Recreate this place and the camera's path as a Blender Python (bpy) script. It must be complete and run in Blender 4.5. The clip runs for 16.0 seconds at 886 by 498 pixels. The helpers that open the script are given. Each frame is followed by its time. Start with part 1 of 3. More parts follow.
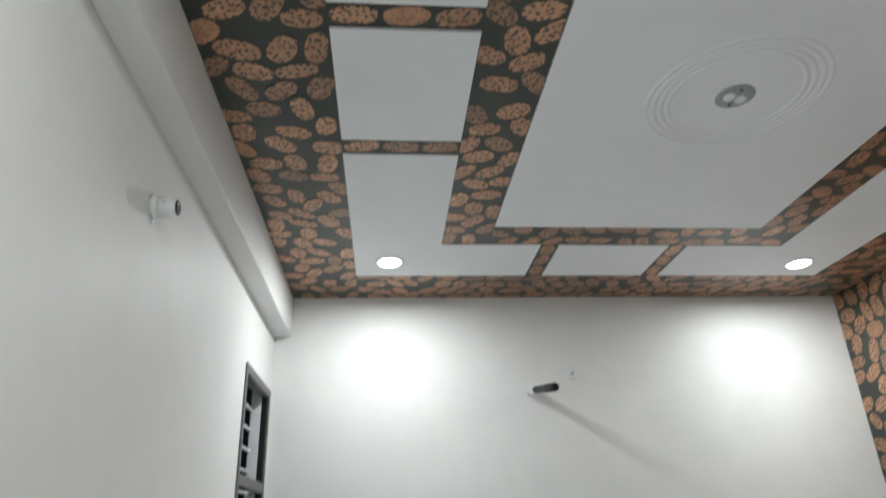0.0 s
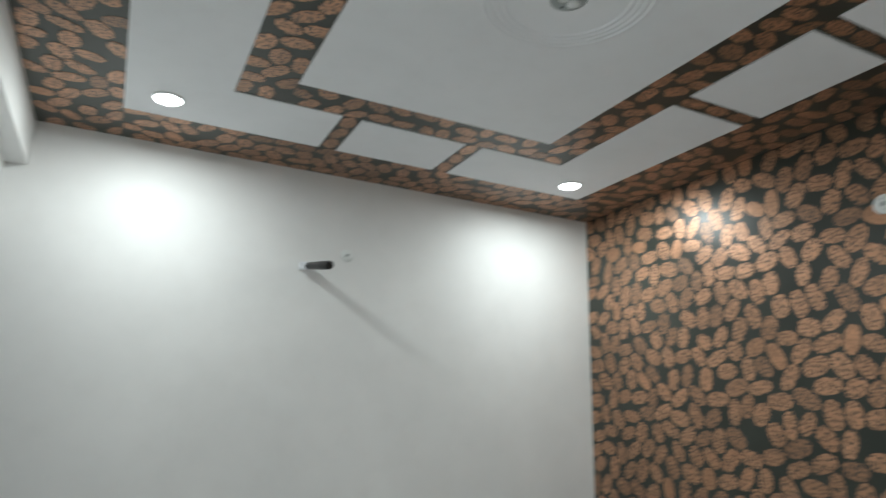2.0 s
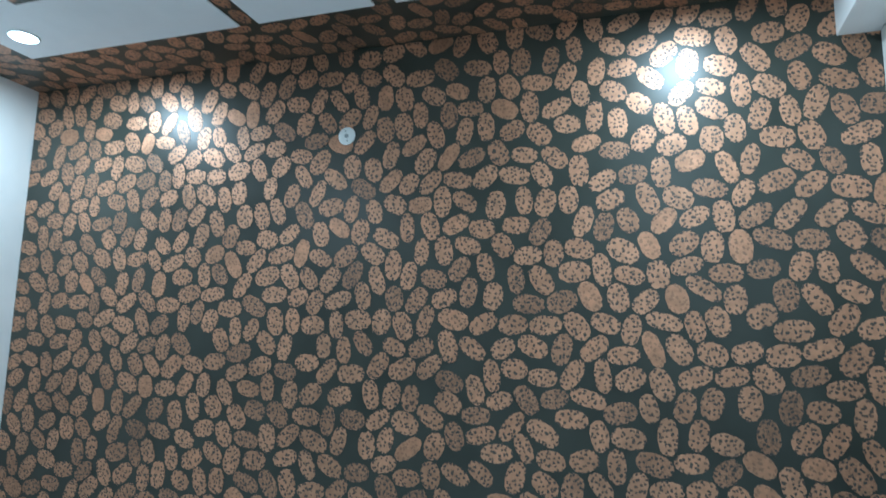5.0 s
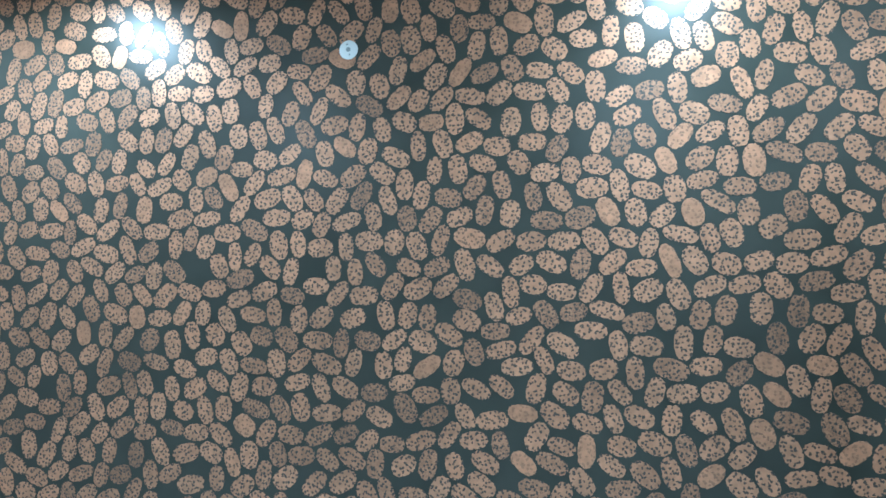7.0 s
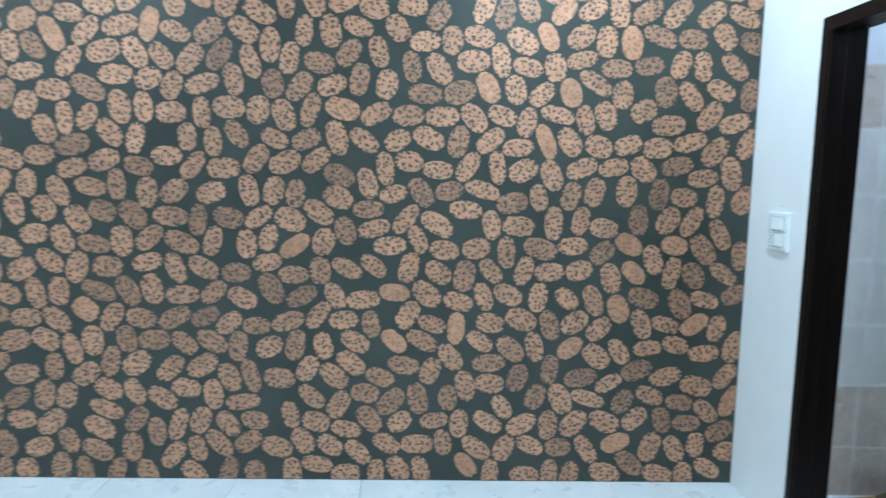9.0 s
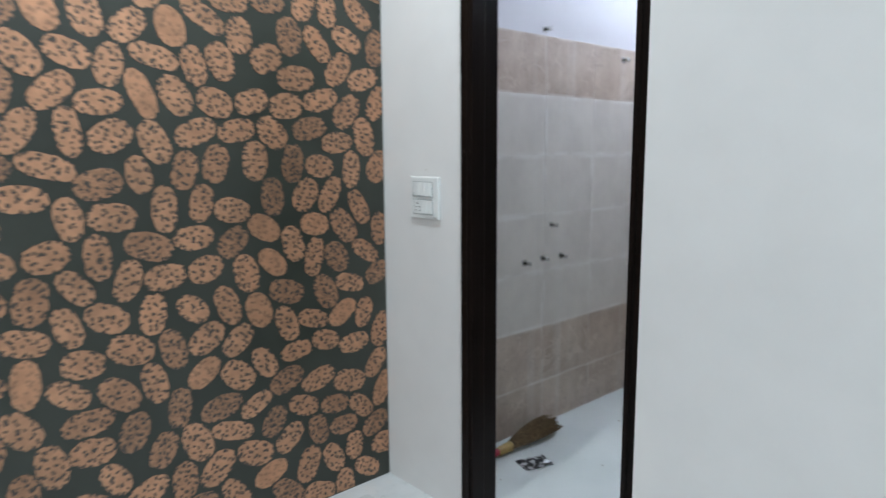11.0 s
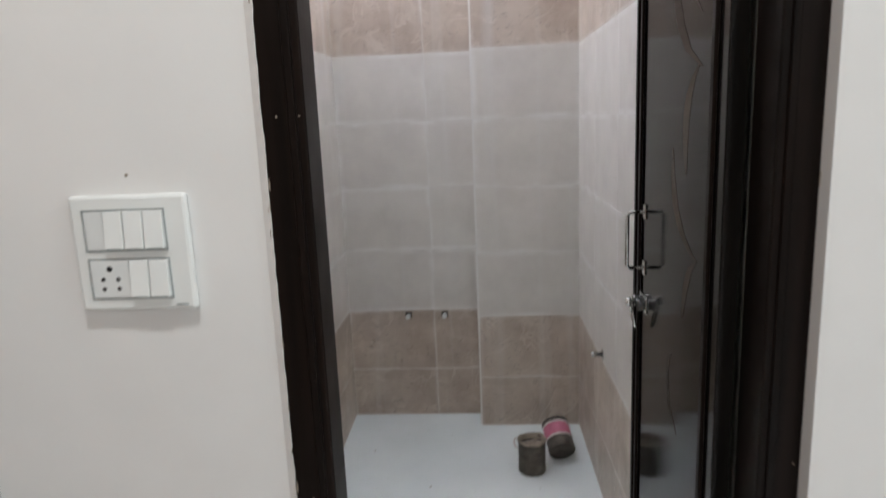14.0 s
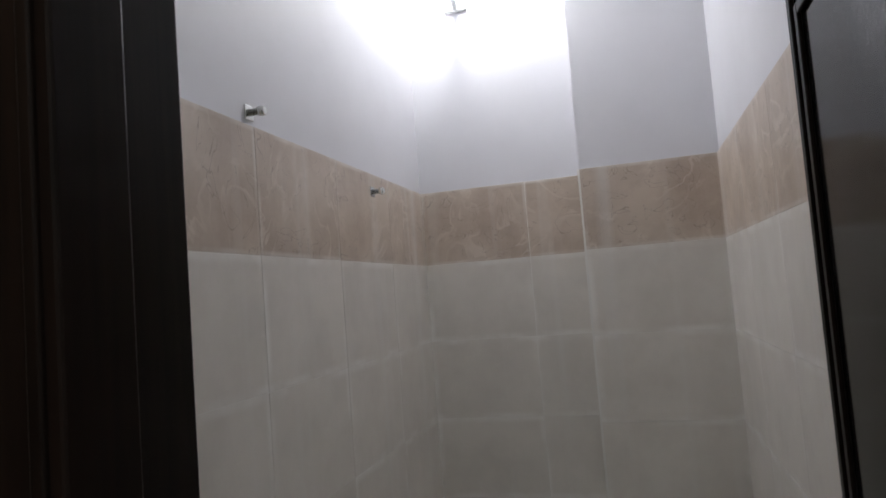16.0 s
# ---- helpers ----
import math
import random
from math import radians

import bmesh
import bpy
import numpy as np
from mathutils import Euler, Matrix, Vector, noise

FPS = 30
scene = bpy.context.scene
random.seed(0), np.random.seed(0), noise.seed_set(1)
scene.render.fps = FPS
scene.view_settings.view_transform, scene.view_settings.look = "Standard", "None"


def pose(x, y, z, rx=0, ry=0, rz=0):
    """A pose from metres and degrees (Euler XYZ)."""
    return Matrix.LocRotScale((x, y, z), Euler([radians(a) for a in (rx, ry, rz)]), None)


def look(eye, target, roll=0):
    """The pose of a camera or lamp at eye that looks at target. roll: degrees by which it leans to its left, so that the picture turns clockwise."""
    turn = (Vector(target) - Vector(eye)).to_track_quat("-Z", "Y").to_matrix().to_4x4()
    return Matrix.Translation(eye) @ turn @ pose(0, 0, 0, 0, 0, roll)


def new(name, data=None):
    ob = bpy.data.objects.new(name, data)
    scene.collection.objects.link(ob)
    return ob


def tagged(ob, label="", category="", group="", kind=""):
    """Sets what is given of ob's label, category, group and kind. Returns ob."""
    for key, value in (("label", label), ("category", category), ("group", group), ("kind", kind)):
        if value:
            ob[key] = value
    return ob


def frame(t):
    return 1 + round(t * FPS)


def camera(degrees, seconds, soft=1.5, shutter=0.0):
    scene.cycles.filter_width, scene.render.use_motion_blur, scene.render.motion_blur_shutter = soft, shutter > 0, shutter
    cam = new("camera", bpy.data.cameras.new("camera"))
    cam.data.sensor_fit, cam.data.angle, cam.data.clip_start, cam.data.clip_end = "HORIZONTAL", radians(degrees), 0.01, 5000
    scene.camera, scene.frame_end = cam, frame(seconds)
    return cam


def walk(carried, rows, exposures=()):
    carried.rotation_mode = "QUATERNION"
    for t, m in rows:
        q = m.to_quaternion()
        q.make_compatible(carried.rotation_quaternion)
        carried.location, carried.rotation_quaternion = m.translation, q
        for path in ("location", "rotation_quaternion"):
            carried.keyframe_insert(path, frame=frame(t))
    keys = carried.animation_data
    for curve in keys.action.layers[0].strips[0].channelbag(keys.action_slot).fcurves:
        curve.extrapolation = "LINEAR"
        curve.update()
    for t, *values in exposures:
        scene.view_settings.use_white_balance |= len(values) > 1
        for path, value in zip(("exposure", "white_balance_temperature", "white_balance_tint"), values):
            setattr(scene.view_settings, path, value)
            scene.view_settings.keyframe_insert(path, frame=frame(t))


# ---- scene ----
cam = camera(67.8, 16.0, shutter=0.5)
PATH = [
    (0, (0.16, 0.053, 1.752), (0.332, 1.879, 2.549), -2.0),
    (0.5, (0.207, 0.023, 1.706), (0.297, 1.928, 2.308), -0.5),
    (1, (0.169, 0.087, 1.677), (0.349, 2.017, 2.17), 0.6),
    (1.5, (0.077, 0.213, 1.698), (0.562, 2.106, 2.123), 1.5),
    (2, (0.1, 0.247, 1.684), (0.953, 1.985, 2.183), 1.4),
    (2.5, (0.124, 0.197, 1.691), (1.274, 1.74, 2.237), 1.3),
    (3, (0.151, 0.142, 1.681), (1.555, 1.457, 2.228), 1.4),
    (3.5, (0.197, 0.138, 1.679), (1.767, 1.266, 2.191), 1.4),
    (4, (0.221, 0.175, 1.681), (1.914, 1.152, 2.105), 1.9),
    (4.5, (0.261, 0.307, 1.654), (2.075, 1.051, 2.047), 2.1),
    (7, (0.178, 0.917, 1.535), (2.138, 1.305, 1.643), -0.6),
    (7.5, (0.169, 0.979, 1.523), (2.13, 1.374, 1.551), -0.0),
    (8, (0.211, 1.01, 1.513), (2.183, 1.316, 1.389), -0.5),
    (10.5, (0.77, 1.122, 1.437), (2.498, 0.136, 1.232), 1.5),
    (11, (1.098, 1.223, 1.445), (2.563, -0.106, 1.151), -0.4),
    (11.5, (1.401, 1.208, 1.411), (2.638, -0.331, 1.089), -1.2),
    (12, (1.683, 1.093, 1.438), (2.665, -0.612, 1.078), -1.2),
    (12.5, (1.965, 0.975, 1.416), (2.631, -0.86, 0.984), -2.5),
    (13, (2.22, 0.839, 1.417), (2.602, -1.07, 0.958), -2.0),
    (13.5, (2.419, 0.616, 1.432), (2.707, -1.309, 0.97), -4.3),
    (14, (2.582, 0.414, 1.433), (2.706, -1.544, 1.042), -2.4),
    (14.5, (2.650, 0.264, 1.485), (2.636, -1.728, 1.303), -3.4),
    (15, (2.592, 0.052, 1.51), (2.773, -1.939, 1.462), -1.8),
    (15.5, (2.490, -0.086, 1.570), (2.979, -2.024, 1.637), -1.5),
    (16, (2.468, -0.147, 1.603), (3.010, -2.067, 1.738), -4.4),
]
walk(cam, [(t, look(eye, target, roll)) for t, eye, target, roll in PATH],
     exposures=[(0, 0.03, 6400, 9), (1.0, -0.03, 6350, 7), (2.0, -0.12, 6300, 6), (2.5, -0.06, 6100, 6), (3.0, 0.13, 5950, 6), (3.7, 0.15, 5700, 3), (4.5, 0.2, 5150, -2),
                (7.0, 0.9, 4700, -5), (8.0, 1.17, 4700, -5), (10.5, 0.7, 5600, 5), (11.2, 0.57, 5950, 9), (12.5, 0.62, 6200, 12), (14.0, 0.63, 6500, 13),
                (14.7, 0.55, 6500, 12), (15.1, 0.3, 6550, 11), (15.5, 0.14, 6600, 11), (16, -0.38, 6800, 11)])

# ---- world and lights ----
world = bpy.data.worlds.new("night")
scene.world = world
world.use_nodes = True
world.node_tree.nodes["Background"].inputs[0].default_value = (0.012, 0.014, 0.02, 1)
world.node_tree.nodes["Background"].inputs[1].default_value = 0.3

X0, X1 = -0.56, 3.356        # west and east faces of the room
Y0, Y1 = -0.488, 4.288        # south and north faces
H = 3.238                     # underside of the ceiling
BX0, BX1 = 2.152, 3.246      # bathroom
BY0, BY1 = -2.628, -0.635
BH = 3.05
LAMPS = ((0.18, 3.63), (2.71, 3.645), (0.18, 0.32), (2.71, 0.32))
DOWNLIGHT_W, BATH_W = 16.5, 27.0


def disc_lamp(name, place, size, watts, colour, aim):
    data = bpy.data.lights.new(name, "AREA")
    data.shape, data.size, data.energy, data.color = "DISK", size, watts, colour
    data.spread = radians(180)
    ob = new(name, data)
    ob.matrix_world = look(place, aim)
    return ob


for k, (lx, ly) in enumerate(LAMPS):
    disc_lamp("downlight_glow", (lx, ly, H - 0.036), 0.11, DOWNLIGHT_W, (0.95, 1.0, 0.985), (lx, ly + 1e-4, 0))
bulb = bpy.data.lights.new("bath_bulb_glow", "POINT")
bulb.energy, bulb.color, bulb.shadow_soft_size = BATH_W, (0.90, 0.955, 1.0), 0.035
new("bath_bulb_glow", bulb).location = (2.99, BY0 + 0.30, 2.885)


# ---- materials ----
def mat(name, colour, rough=0.6, metal=0.0, coat=0.0):
    m = bpy.data.materials.new(name)
    m.use_nodes = True
    p = m.node_tree.nodes["Principled BSDF"]
    p.inputs["Base Color"].default_value = (*colour, 1)
    p.inputs["Roughness"].default_value = rough
    p.inputs["Metallic"].default_value = metal
    p.inputs["Coat Weight"].default_value = coat
    p.inputs["Coat Roughness"].default_value = 0.08
    return m, m.node_tree.nodes, m.node_tree.links, p


def node(nodes, kind, **values):
    n = nodes.new(kind)
    for key, value in values.items():
        n.inputs[key].default_value = value
    return n


def coords(nodes, links):
    geo = nodes.new("ShaderNodeNewGeometry")
    return geo.outputs["Position"]


def ramp(nodes, links, source, stops):
    r = nodes.new("ShaderNodeValToRGB")
    while len(r.color_ramp.elements) < len(stops):
        r.color_ramp.elements.new(0.5)
    for e, (at, c) in zip(r.color_ramp.elements, stops):
        e.position, e.color = at, (*c, 1)
    links.new(source, r.inputs[0])
    return r.outputs[0]


def mix(nodes, links, fac, a, b, mode="MIX"):
    m = nodes.new("ShaderNodeMix")
    m.data_type, m.blend_type = "RGBA", mode
    for value, socket in ((fac, m.inputs[0]), (a, m.inputs[6]), (b, m.inputs[7])):
        if hasattr(value, "links"):
            links.new(value, socket)
        elif isinstance(value, (int, float)):
            socket.default_value = value
        else:
            socket.default_value = (*value, 1)
    return m.outputs[2]


def bump(nodes, links, p, height, strength, distance):
    b = node(nodes, "ShaderNodeBump", Strength=strength, Distance=distance)
    links.new(height, b.inputs["Height"])
    links.new(b.outputs[0], p.inputs["Normal"])


def noise_of(nodes, links, scale, detail=4.0, where=None, rough=0.55):
    n = node(nodes, "ShaderNodeTexNoise", Scale=scale, Detail=detail, Roughness=rough)
    links.new(where or coords(nodes, links), n.inputs["Vector"])
    return n.outputs["Fac"]


def painted(name, colour, rough, vary=0.05, grain=220.0, strength=0.05):
    """Rolled emulsion: faint blotches and a fine stipple."""
    m, nodes, links, p = mat(name, colour, rough)
    big = noise_of(nodes, links, 1.3, 3)
    low = tuple(c * (1 - vary) for c in colour)
    high = tuple(min(1, c * (1 + vary)) for c in colour)
    c = ramp(nodes, links, big, ((0.3, low), (0.7, high)))
    smudge = noise_of(nodes, links, 9.0, 6)
    c = mix(nodes, links, 0.06, c, ramp(nodes, links, smudge, ((0.45, (1, 1, 1)), (0.75, (0.62, 0.6, 0.57)))), "MULTIPLY")
    links.new(c, p.inputs["Base Color"])
    bump(nodes, links, p, noise_of(nodes, links, grain, 3), strength, 0.002)
    return m


M_WALL = painted("white_wall_paint", (0.77, 0.765, 0.755), 0.55)
M_CEIL = painted("white_ceiling_paint", (0.85, 0.86, 0.88), 0.6, 0.03)
M_BATHWALL = painted("bath_wall_paint", (0.70, 0.695, 0.725), 0.55)


def green_paint():
    m, nodes, links, p = mat("dark_green_paint", (0.03, 0.034, 0.027), 0.34)
    c = ramp(nodes, links, noise_of(nodes, links, 3.0, 5), ((0.3, (0.025, 0.030, 0.0235)), (0.72, (0.043, 0.049, 0.039))))
    links.new(c, p.inputs["Base Color"])
    r = node(nodes, "ShaderNodeMapRange", **{"To Min": 0.27, "To Max": 0.40})
    links.new(noise_of(nodes, links, 6.0, 4), r.inputs["Value"])
    links.new(r.outputs[0], p.inputs["Roughness"])
    bump(nodes, links, p, noise_of(nodes, links, 90, 4), 0.10, 0.002)
    return m


def copper_paint():
    """Metallic copper dabbed on with a pitted sponge: specks of the green ground show through."""
    m, nodes, links, p = mat("copper_sponge_paint", (0.5, 0.28, 0.18), 0.38, 0.7, 0.5)
    p.inputs["Coat Roughness"].default_value = 0.36
    where = coords(nodes, links)
    geo, info = nodes.new("ShaderNodeNewGeometry"), nodes.new("ShaderNodeObjectInfo")
    add = nodes.new("ShaderNodeMath")
    add.operation = "ADD"
    links.new(geo.outputs["Random Per Island"], add.inputs[0])
    links.new(info.outputs["Random"], add.inputs[1])
    fract = nodes.new("ShaderNodeMath")
    fract.operation = "FRACT"
    links.new(add.outputs[0], fract.inputs[0])
    tone = ramp(nodes, links, fract.outputs[0], ((0.0, (0.42, 0.228, 0.132)), (0.25, (0.54, 0.288, 0.166)), (0.85, (0.60, 0.328, 0.192)), (1.0, (0.58, 0.304, 0.172))))
    worn = ramp(nodes, links, noise_of(nodes, links, 26.0, 5), ((0.35, (0.8, 0.8, 0.8)), (0.65, (1.06, 1.06, 1.06))))
    tone = mix(nodes, links, 1.0, tone, worn, "MULTIPLY")
    thin = ramp(nodes, links, noise_of(nodes, links, 2.6, 3), ((0.34, (0.74, 0.75, 0.75)), (0.54, (1.0, 1.0, 1.0))))
    tone = mix(nodes, links, 1.0, tone, thin, "MULTIPLY")
    vor = node(nodes, "ShaderNodeTexVoronoi", Scale=49.0, Randomness=0.95)
    vor.voronoi_dimensions = "2D"
    split, join, both = nodes.new("ShaderNodeSeparateXYZ"), nodes.new("ShaderNodeCombineXYZ"), nodes.new("ShaderNodeMath")
    links.new(where, split.inputs[0])
    links.new(split.outputs["X"], both.inputs[0])
    links.new(split.outputs["Z"], both.inputs[1])
    links.new(split.outputs["Y"], join.inputs["X"])
    links.new(both.outputs[0], join.inputs["Y"])
    warp = nodes.new("ShaderNodeVectorMath")
    warp.operation = "MULTIPLY_ADD"
    nv = node(nodes, "ShaderNodeTexNoise", Scale=70.0, Detail=2.0)
    links.new(where, nv.inputs["Vector"])
    links.new(nv.outputs["Color"], warp.inputs[0])
    warp.inputs[1].default_value = (0.02, 0.02, 0.02)
    links.new(join.outputs[0], warp.inputs[2])
    links.new(warp.outputs[0], vor.inputs["Vector"])
    pits = ramp(nodes, links, vor.outputs["Distance"], ((0.25, (1, 1, 1)), (0.325, (0, 0, 0))))
    # some dabs are loaded with paint and stay nearly closed
    load = ramp(nodes, links, fract.outputs[0], ((0.0, (1, 1, 1)), (0.94, (0.95, 0.95, 0.95)), (0.985, (0.35, 0.35, 0.35))))
    pits = mix(nodes, links, 1.0, pits, load, "MULTIPLY")
    # dry dabs: the sponge left only a broken film
    fuzz = ramp(nodes, links, noise_of(nodes, links, 120.0, 4), ((0.52, (0, 0, 0)), (0.6, (1, 1, 1))))
    dry = ramp(nodes, links, fract.outputs[0], ((0.0, (0.75, 0.75, 0.75)), (0.14, (0.35, 0.35, 0.35)), (0.26, (0.0, 0.0, 0.0))))
    pits = mix(nodes, links, 1.0, pits, mix(nodes, links, 1.0, fuzz, dry, "MULTIPLY"), "LIGHTEN")
    links.new(mix(nodes, links, pits, tone, (0.034, 0.030, 0.023)), p.inputs["Base Color"])
    links.new(ramp(nodes, links, pits, ((0.0, (0.7, 0.7, 0.7)), (1.0, (0, 0, 0)))), p.inputs["Metallic"])
    r = node(nodes, "ShaderNodeMapRange", **{"To Min": 0.38, "To Max": 0.54})
    links.new(noise_of(nodes, links, 40.0, 4), r.inputs["Value"])
    links.new(r.outputs[0], p.inputs["Roughness"])
    bump(nodes, links, p, noise_of(nodes, links, 160, 3), 0.12, 0.002)
    return m


M_GREEN, M_COPPER = green_paint(), copper_paint()


def tile_glaze(name, low, high, vein, rough, veins=0.5, film_width=0.0, film=0.7):
    """Glazed tile; film_width: reach of the dried grout left along its edges."""
    m, nodes, links, p = mat(name, high, rough)
    info = nodes.new("ShaderNodeObjectInfo")
    shift = nodes.new("ShaderNodeVectorMath")
    shift.operation = "ADD"
    links.new(coords(nodes, links), shift.inputs[0])
    scale = nodes.new("ShaderNodeMath")
    scale.operation = "MULTIPLY"
    scale.inputs[1].default_value = 37.0
    links.new(info.outputs["Random"], scale.inputs[0])
    links.new(scale.outputs[0], shift.inputs[1])
    where = shift.outputs[0]
    c = ramp(nodes, links, noise_of(nodes, links, 5.0, 9, where, 0.6), ((0.36, low), (0.62, high)))
    wave = node(nodes, "ShaderNodeTexNoise", Scale=4.2, Detail=3.0, Distortion=1.6)
    links.new(where, wave.inputs["Vector"])
    line = ramp(nodes, links, wave.outputs["Fac"], ((0.455, (0, 0, 0)), (0.492, (veins, veins, veins)), (0.512, (veins * 0.7, veins * 0.7, veins * 0.7)), (0.518, (0, 0, 0))))
    faint = ramp(nodes, links, noise_of(nodes, links, 6.0, 4, where), ((0.42, (0.05, 0.05, 0.05)), (0.62, (1, 1, 1))))
    c = mix(nodes, links, mix(nodes, links, 1.0, line, faint, "MULTIPLY"), c, vein)
    # short dark cracks in the pattern
    crack = node(nodes, "ShaderNodeTexNoise", Scale=6.5, Detail=2.0, Distortion=2.8)
    links.new(where, crack.inputs["Vector"])
    dark = ramp(nodes, links, crack.outputs["Fac"], ((0.575, (0, 0, 0)), (0.584, (veins, veins, veins)), (0.592, (0, 0, 0))))
    c = mix(nodes, links, dark, c, tuple(x * 0.55 for x in low))
    # runs of grout water down the glaze
    runs = nodes.new("ShaderNodeMapping")
    runs.inputs["Scale"].default_value = (11, 11, 0.35)
    links.new(coords(nodes, links), runs.inputs[0])
    streak = ramp(nodes, links, noise_of(nodes, links, 1.0, 3, runs.outputs[0]), ((0.55, (0, 0, 0)), (0.72, (0.38, 0.38, 0.38))))
    c = mix(nodes, links, streak, c, (0.74, 0.72, 0.69))
    if film_width:
        tex = nodes.new("ShaderNodeTexCoord")
        split = nodes.new("ShaderNodeSeparateXYZ")
        links.new(tex.outputs["Generated"], split.inputs[0])
        for axis, size, at in (("X", 0.41, 0.46), ("Z", 0.29, 0.42)):
            mid = nodes.new("ShaderNodeMath")
            mid.operation = "SUBTRACT"
            mid.inputs[1].default_value = 0.5
            links.new(split.outputs[axis], mid.inputs[0])
            far = nodes.new("ShaderNodeMath")
            far.operation = "ABSOLUTE"
            links.new(mid.outputs[0], far.inputs[0])
            near = node(nodes, "ShaderNodeMapRange", **{"From Min": 0.5 - film_width / size, "From Max": 0.5 - 0.004 / size})
            near.interpolation_type = "SMOOTHSTEP"
            links.new(far.outputs[0], near.inputs["Value"])
            patchy = ramp(nodes, links, noise_of(nodes, links, 5.5, 4, where), ((at, (0.06, 0.06, 0.06)), (at + 0.2, (film, film, film))))
            c = mix(nodes, links, mix(nodes, links, 1.0, near.outputs[0], patchy, "MULTIPLY"), c, (0.83, 0.81, 0.78))
    links.new(c, p.inputs["Base Color"])
    r = node(nodes, "ShaderNodeMapRange", **{"To Min": rough, "To Max": rough + 0.18})
    links.new(noise_of(nodes, links, 7.0, 4), r.inputs["Value"])
    links.new(r.outputs[0], p.inputs["Roughness"])
    return m


M_TILE = tile_glaze("pale_grey_tile", (0.645, 0.605, 0.56), (0.72, 0.68, 0.63), (0.7, 0.68, 0.64), 0.27, 0.0, 0.024, 0.7)
M_BAND = tile_glaze("beige_marble_tile", (0.44, 0.35, 0.285), (0.58, 0.485, 0.405), (0.69, 0.60, 0.52), 0.27, 0.65, 0.014, 0.4)
M_GROUT = painted("pale_grout", (0.78, 0.76, 0.73), 0.8, 0.06)
M_FLOOR = tile_glaze("white_floor_tile", (0.66, 0.69, 0.70), (0.73, 0.755, 0.765), (0.62, 0.65, 0.66), 0.2, 0.3)


def bath_floor_mat():
    m, nodes, links, p = mat("white_bath_floor", (0.7, 0.75, 0.77), 0.32)
    c = ramp(nodes, links, noise_of(nodes, links, 2.2, 6), ((0.3, (0.70, 0.755, 0.745)), (0.7, (0.79, 0.835, 0.825))))
    dirt = ramp(nodes, links, noise_of(nodes, links, 55.0, 3), ((0.70, (1, 1, 1)), (0.76, (0.55, 0.52, 0.48))))
    links.new(mix(nodes, links, 0.6, c, dirt, "MULTIPLY"), p.inputs["Base Color"])
    return m


M_BATHFLOOR = bath_floor_mat()


def dark_wood():
    m, nodes, links, p = mat("dark_brown_polish", (0.01, 0.007, 0.006), 0.34)
    p.inputs["Specular IOR Level"].default_value = 0.10
    stretch = nodes.new("ShaderNodeMapping")
    stretch.inputs["Scale"].default_value = (60, 60, 2.5)
    links.new(coords(nodes, links), stretch.inputs[0])
    g = noise_of(nodes, links, 1.0, 6, stretch.outputs[0])
    links.new(ramp(nodes, links, g, ((0.3, (0.0042, 0.003, 0.0025)), (0.7, (0.0115, 0.0068, 0.0052)))), p.inputs["Base Color"])
    r = node(nodes, "ShaderNodeMapRange", **{"To Min": 0.28, "To Max": 0.5})
    links.new(noise_of(nodes, links, 12.0, 5), r.inputs["Value"])
    links.new(r.outputs[0], p.inputs["Roughness"])
    bump(nodes, links, p, g, 0.08, 0.002)
    return m


M_WOOD = dark_wood()


def laminate():
    m, nodes, links, p = mat("glossy_dark_laminate", (0.018, 0.015, 0.014), 0.12)
    p.inputs["Specular IOR Level"].default_value = 0.11
    stretch = nodes.new("ShaderNodeMapping")
    stretch.inputs["Scale"].default_value = (14, 14, 1.2)
    links.new(coords(nodes, links), stretch.inputs[0])
    g = noise_of(nodes, links, 2.0, 6, stretch.outputs[0])
    links.new(ramp(nodes, links, g, ((0.3, (0.005, 0.0045, 0.004)), (0.75, (0.012, 0.010, 0.009)))), p.inputs["Base Color"])
    r = node(nodes, "ShaderNodeMapRange", **{"To Min": 0.04, "To Max": 0.16})
    links.new(noise_of(nodes, links, 5.0, 6), r.inputs["Value"])
    links.new(r.outputs[0], p.inputs["Roughness"])
    return m


M_LAMINATE = laminate()
M_MOTIF = painted("brown_door_motif", (0.062, 0.041, 0.028), 0.4, 0.3)
M_MOTIF.node_tree.nodes["Principled BSDF"].inputs["Specular IOR Level"].default_value = 0.12


def worn(name, colour, rough, metal=0.0, vary=0.18, scale=30.0):
    m, nodes, links, p = mat(name, colour, rough, metal)
    c = ramp(nodes, links, noise_of(nodes, links, scale, 5),
             ((0.3, tuple(x * (1 - vary) for x in colour)), (0.7, tuple(min(1, x * (1 + vary)) for x in colour))))
    links.new(c, p.inputs["Base Color"])
    return m


M_CHROME = worn("chrome", (0.62, 0.62, 0.6), 0.16, 1.0, 0.06)
M_GUNMETAL = worn("dark_chrome", (0.16, 0.155, 0.15), 0.22, 1.0, 0.15)
M_PLASTIC = worn("white_plastic", (0.78, 0.80, 0.79), 0.3, 0, 0.03, 8)
M_PLASTIC_B = worn("warm_white_plastic", (0.72, 0.74, 0.735), 0.35, 0, 0.04, 8)
M_BLACK = worn("black_plastic", (0.012, 0.012, 0.013), 0.35)
M_GREY = worn("grey_window_frame", (0.095, 0.092, 0.09), 0.4, 0.15, 0.15, 14)
M_WHITEMETAL = worn("white_enamel", (0.74, 0.75, 0.78), 0.4, 0, 0.06, 12)
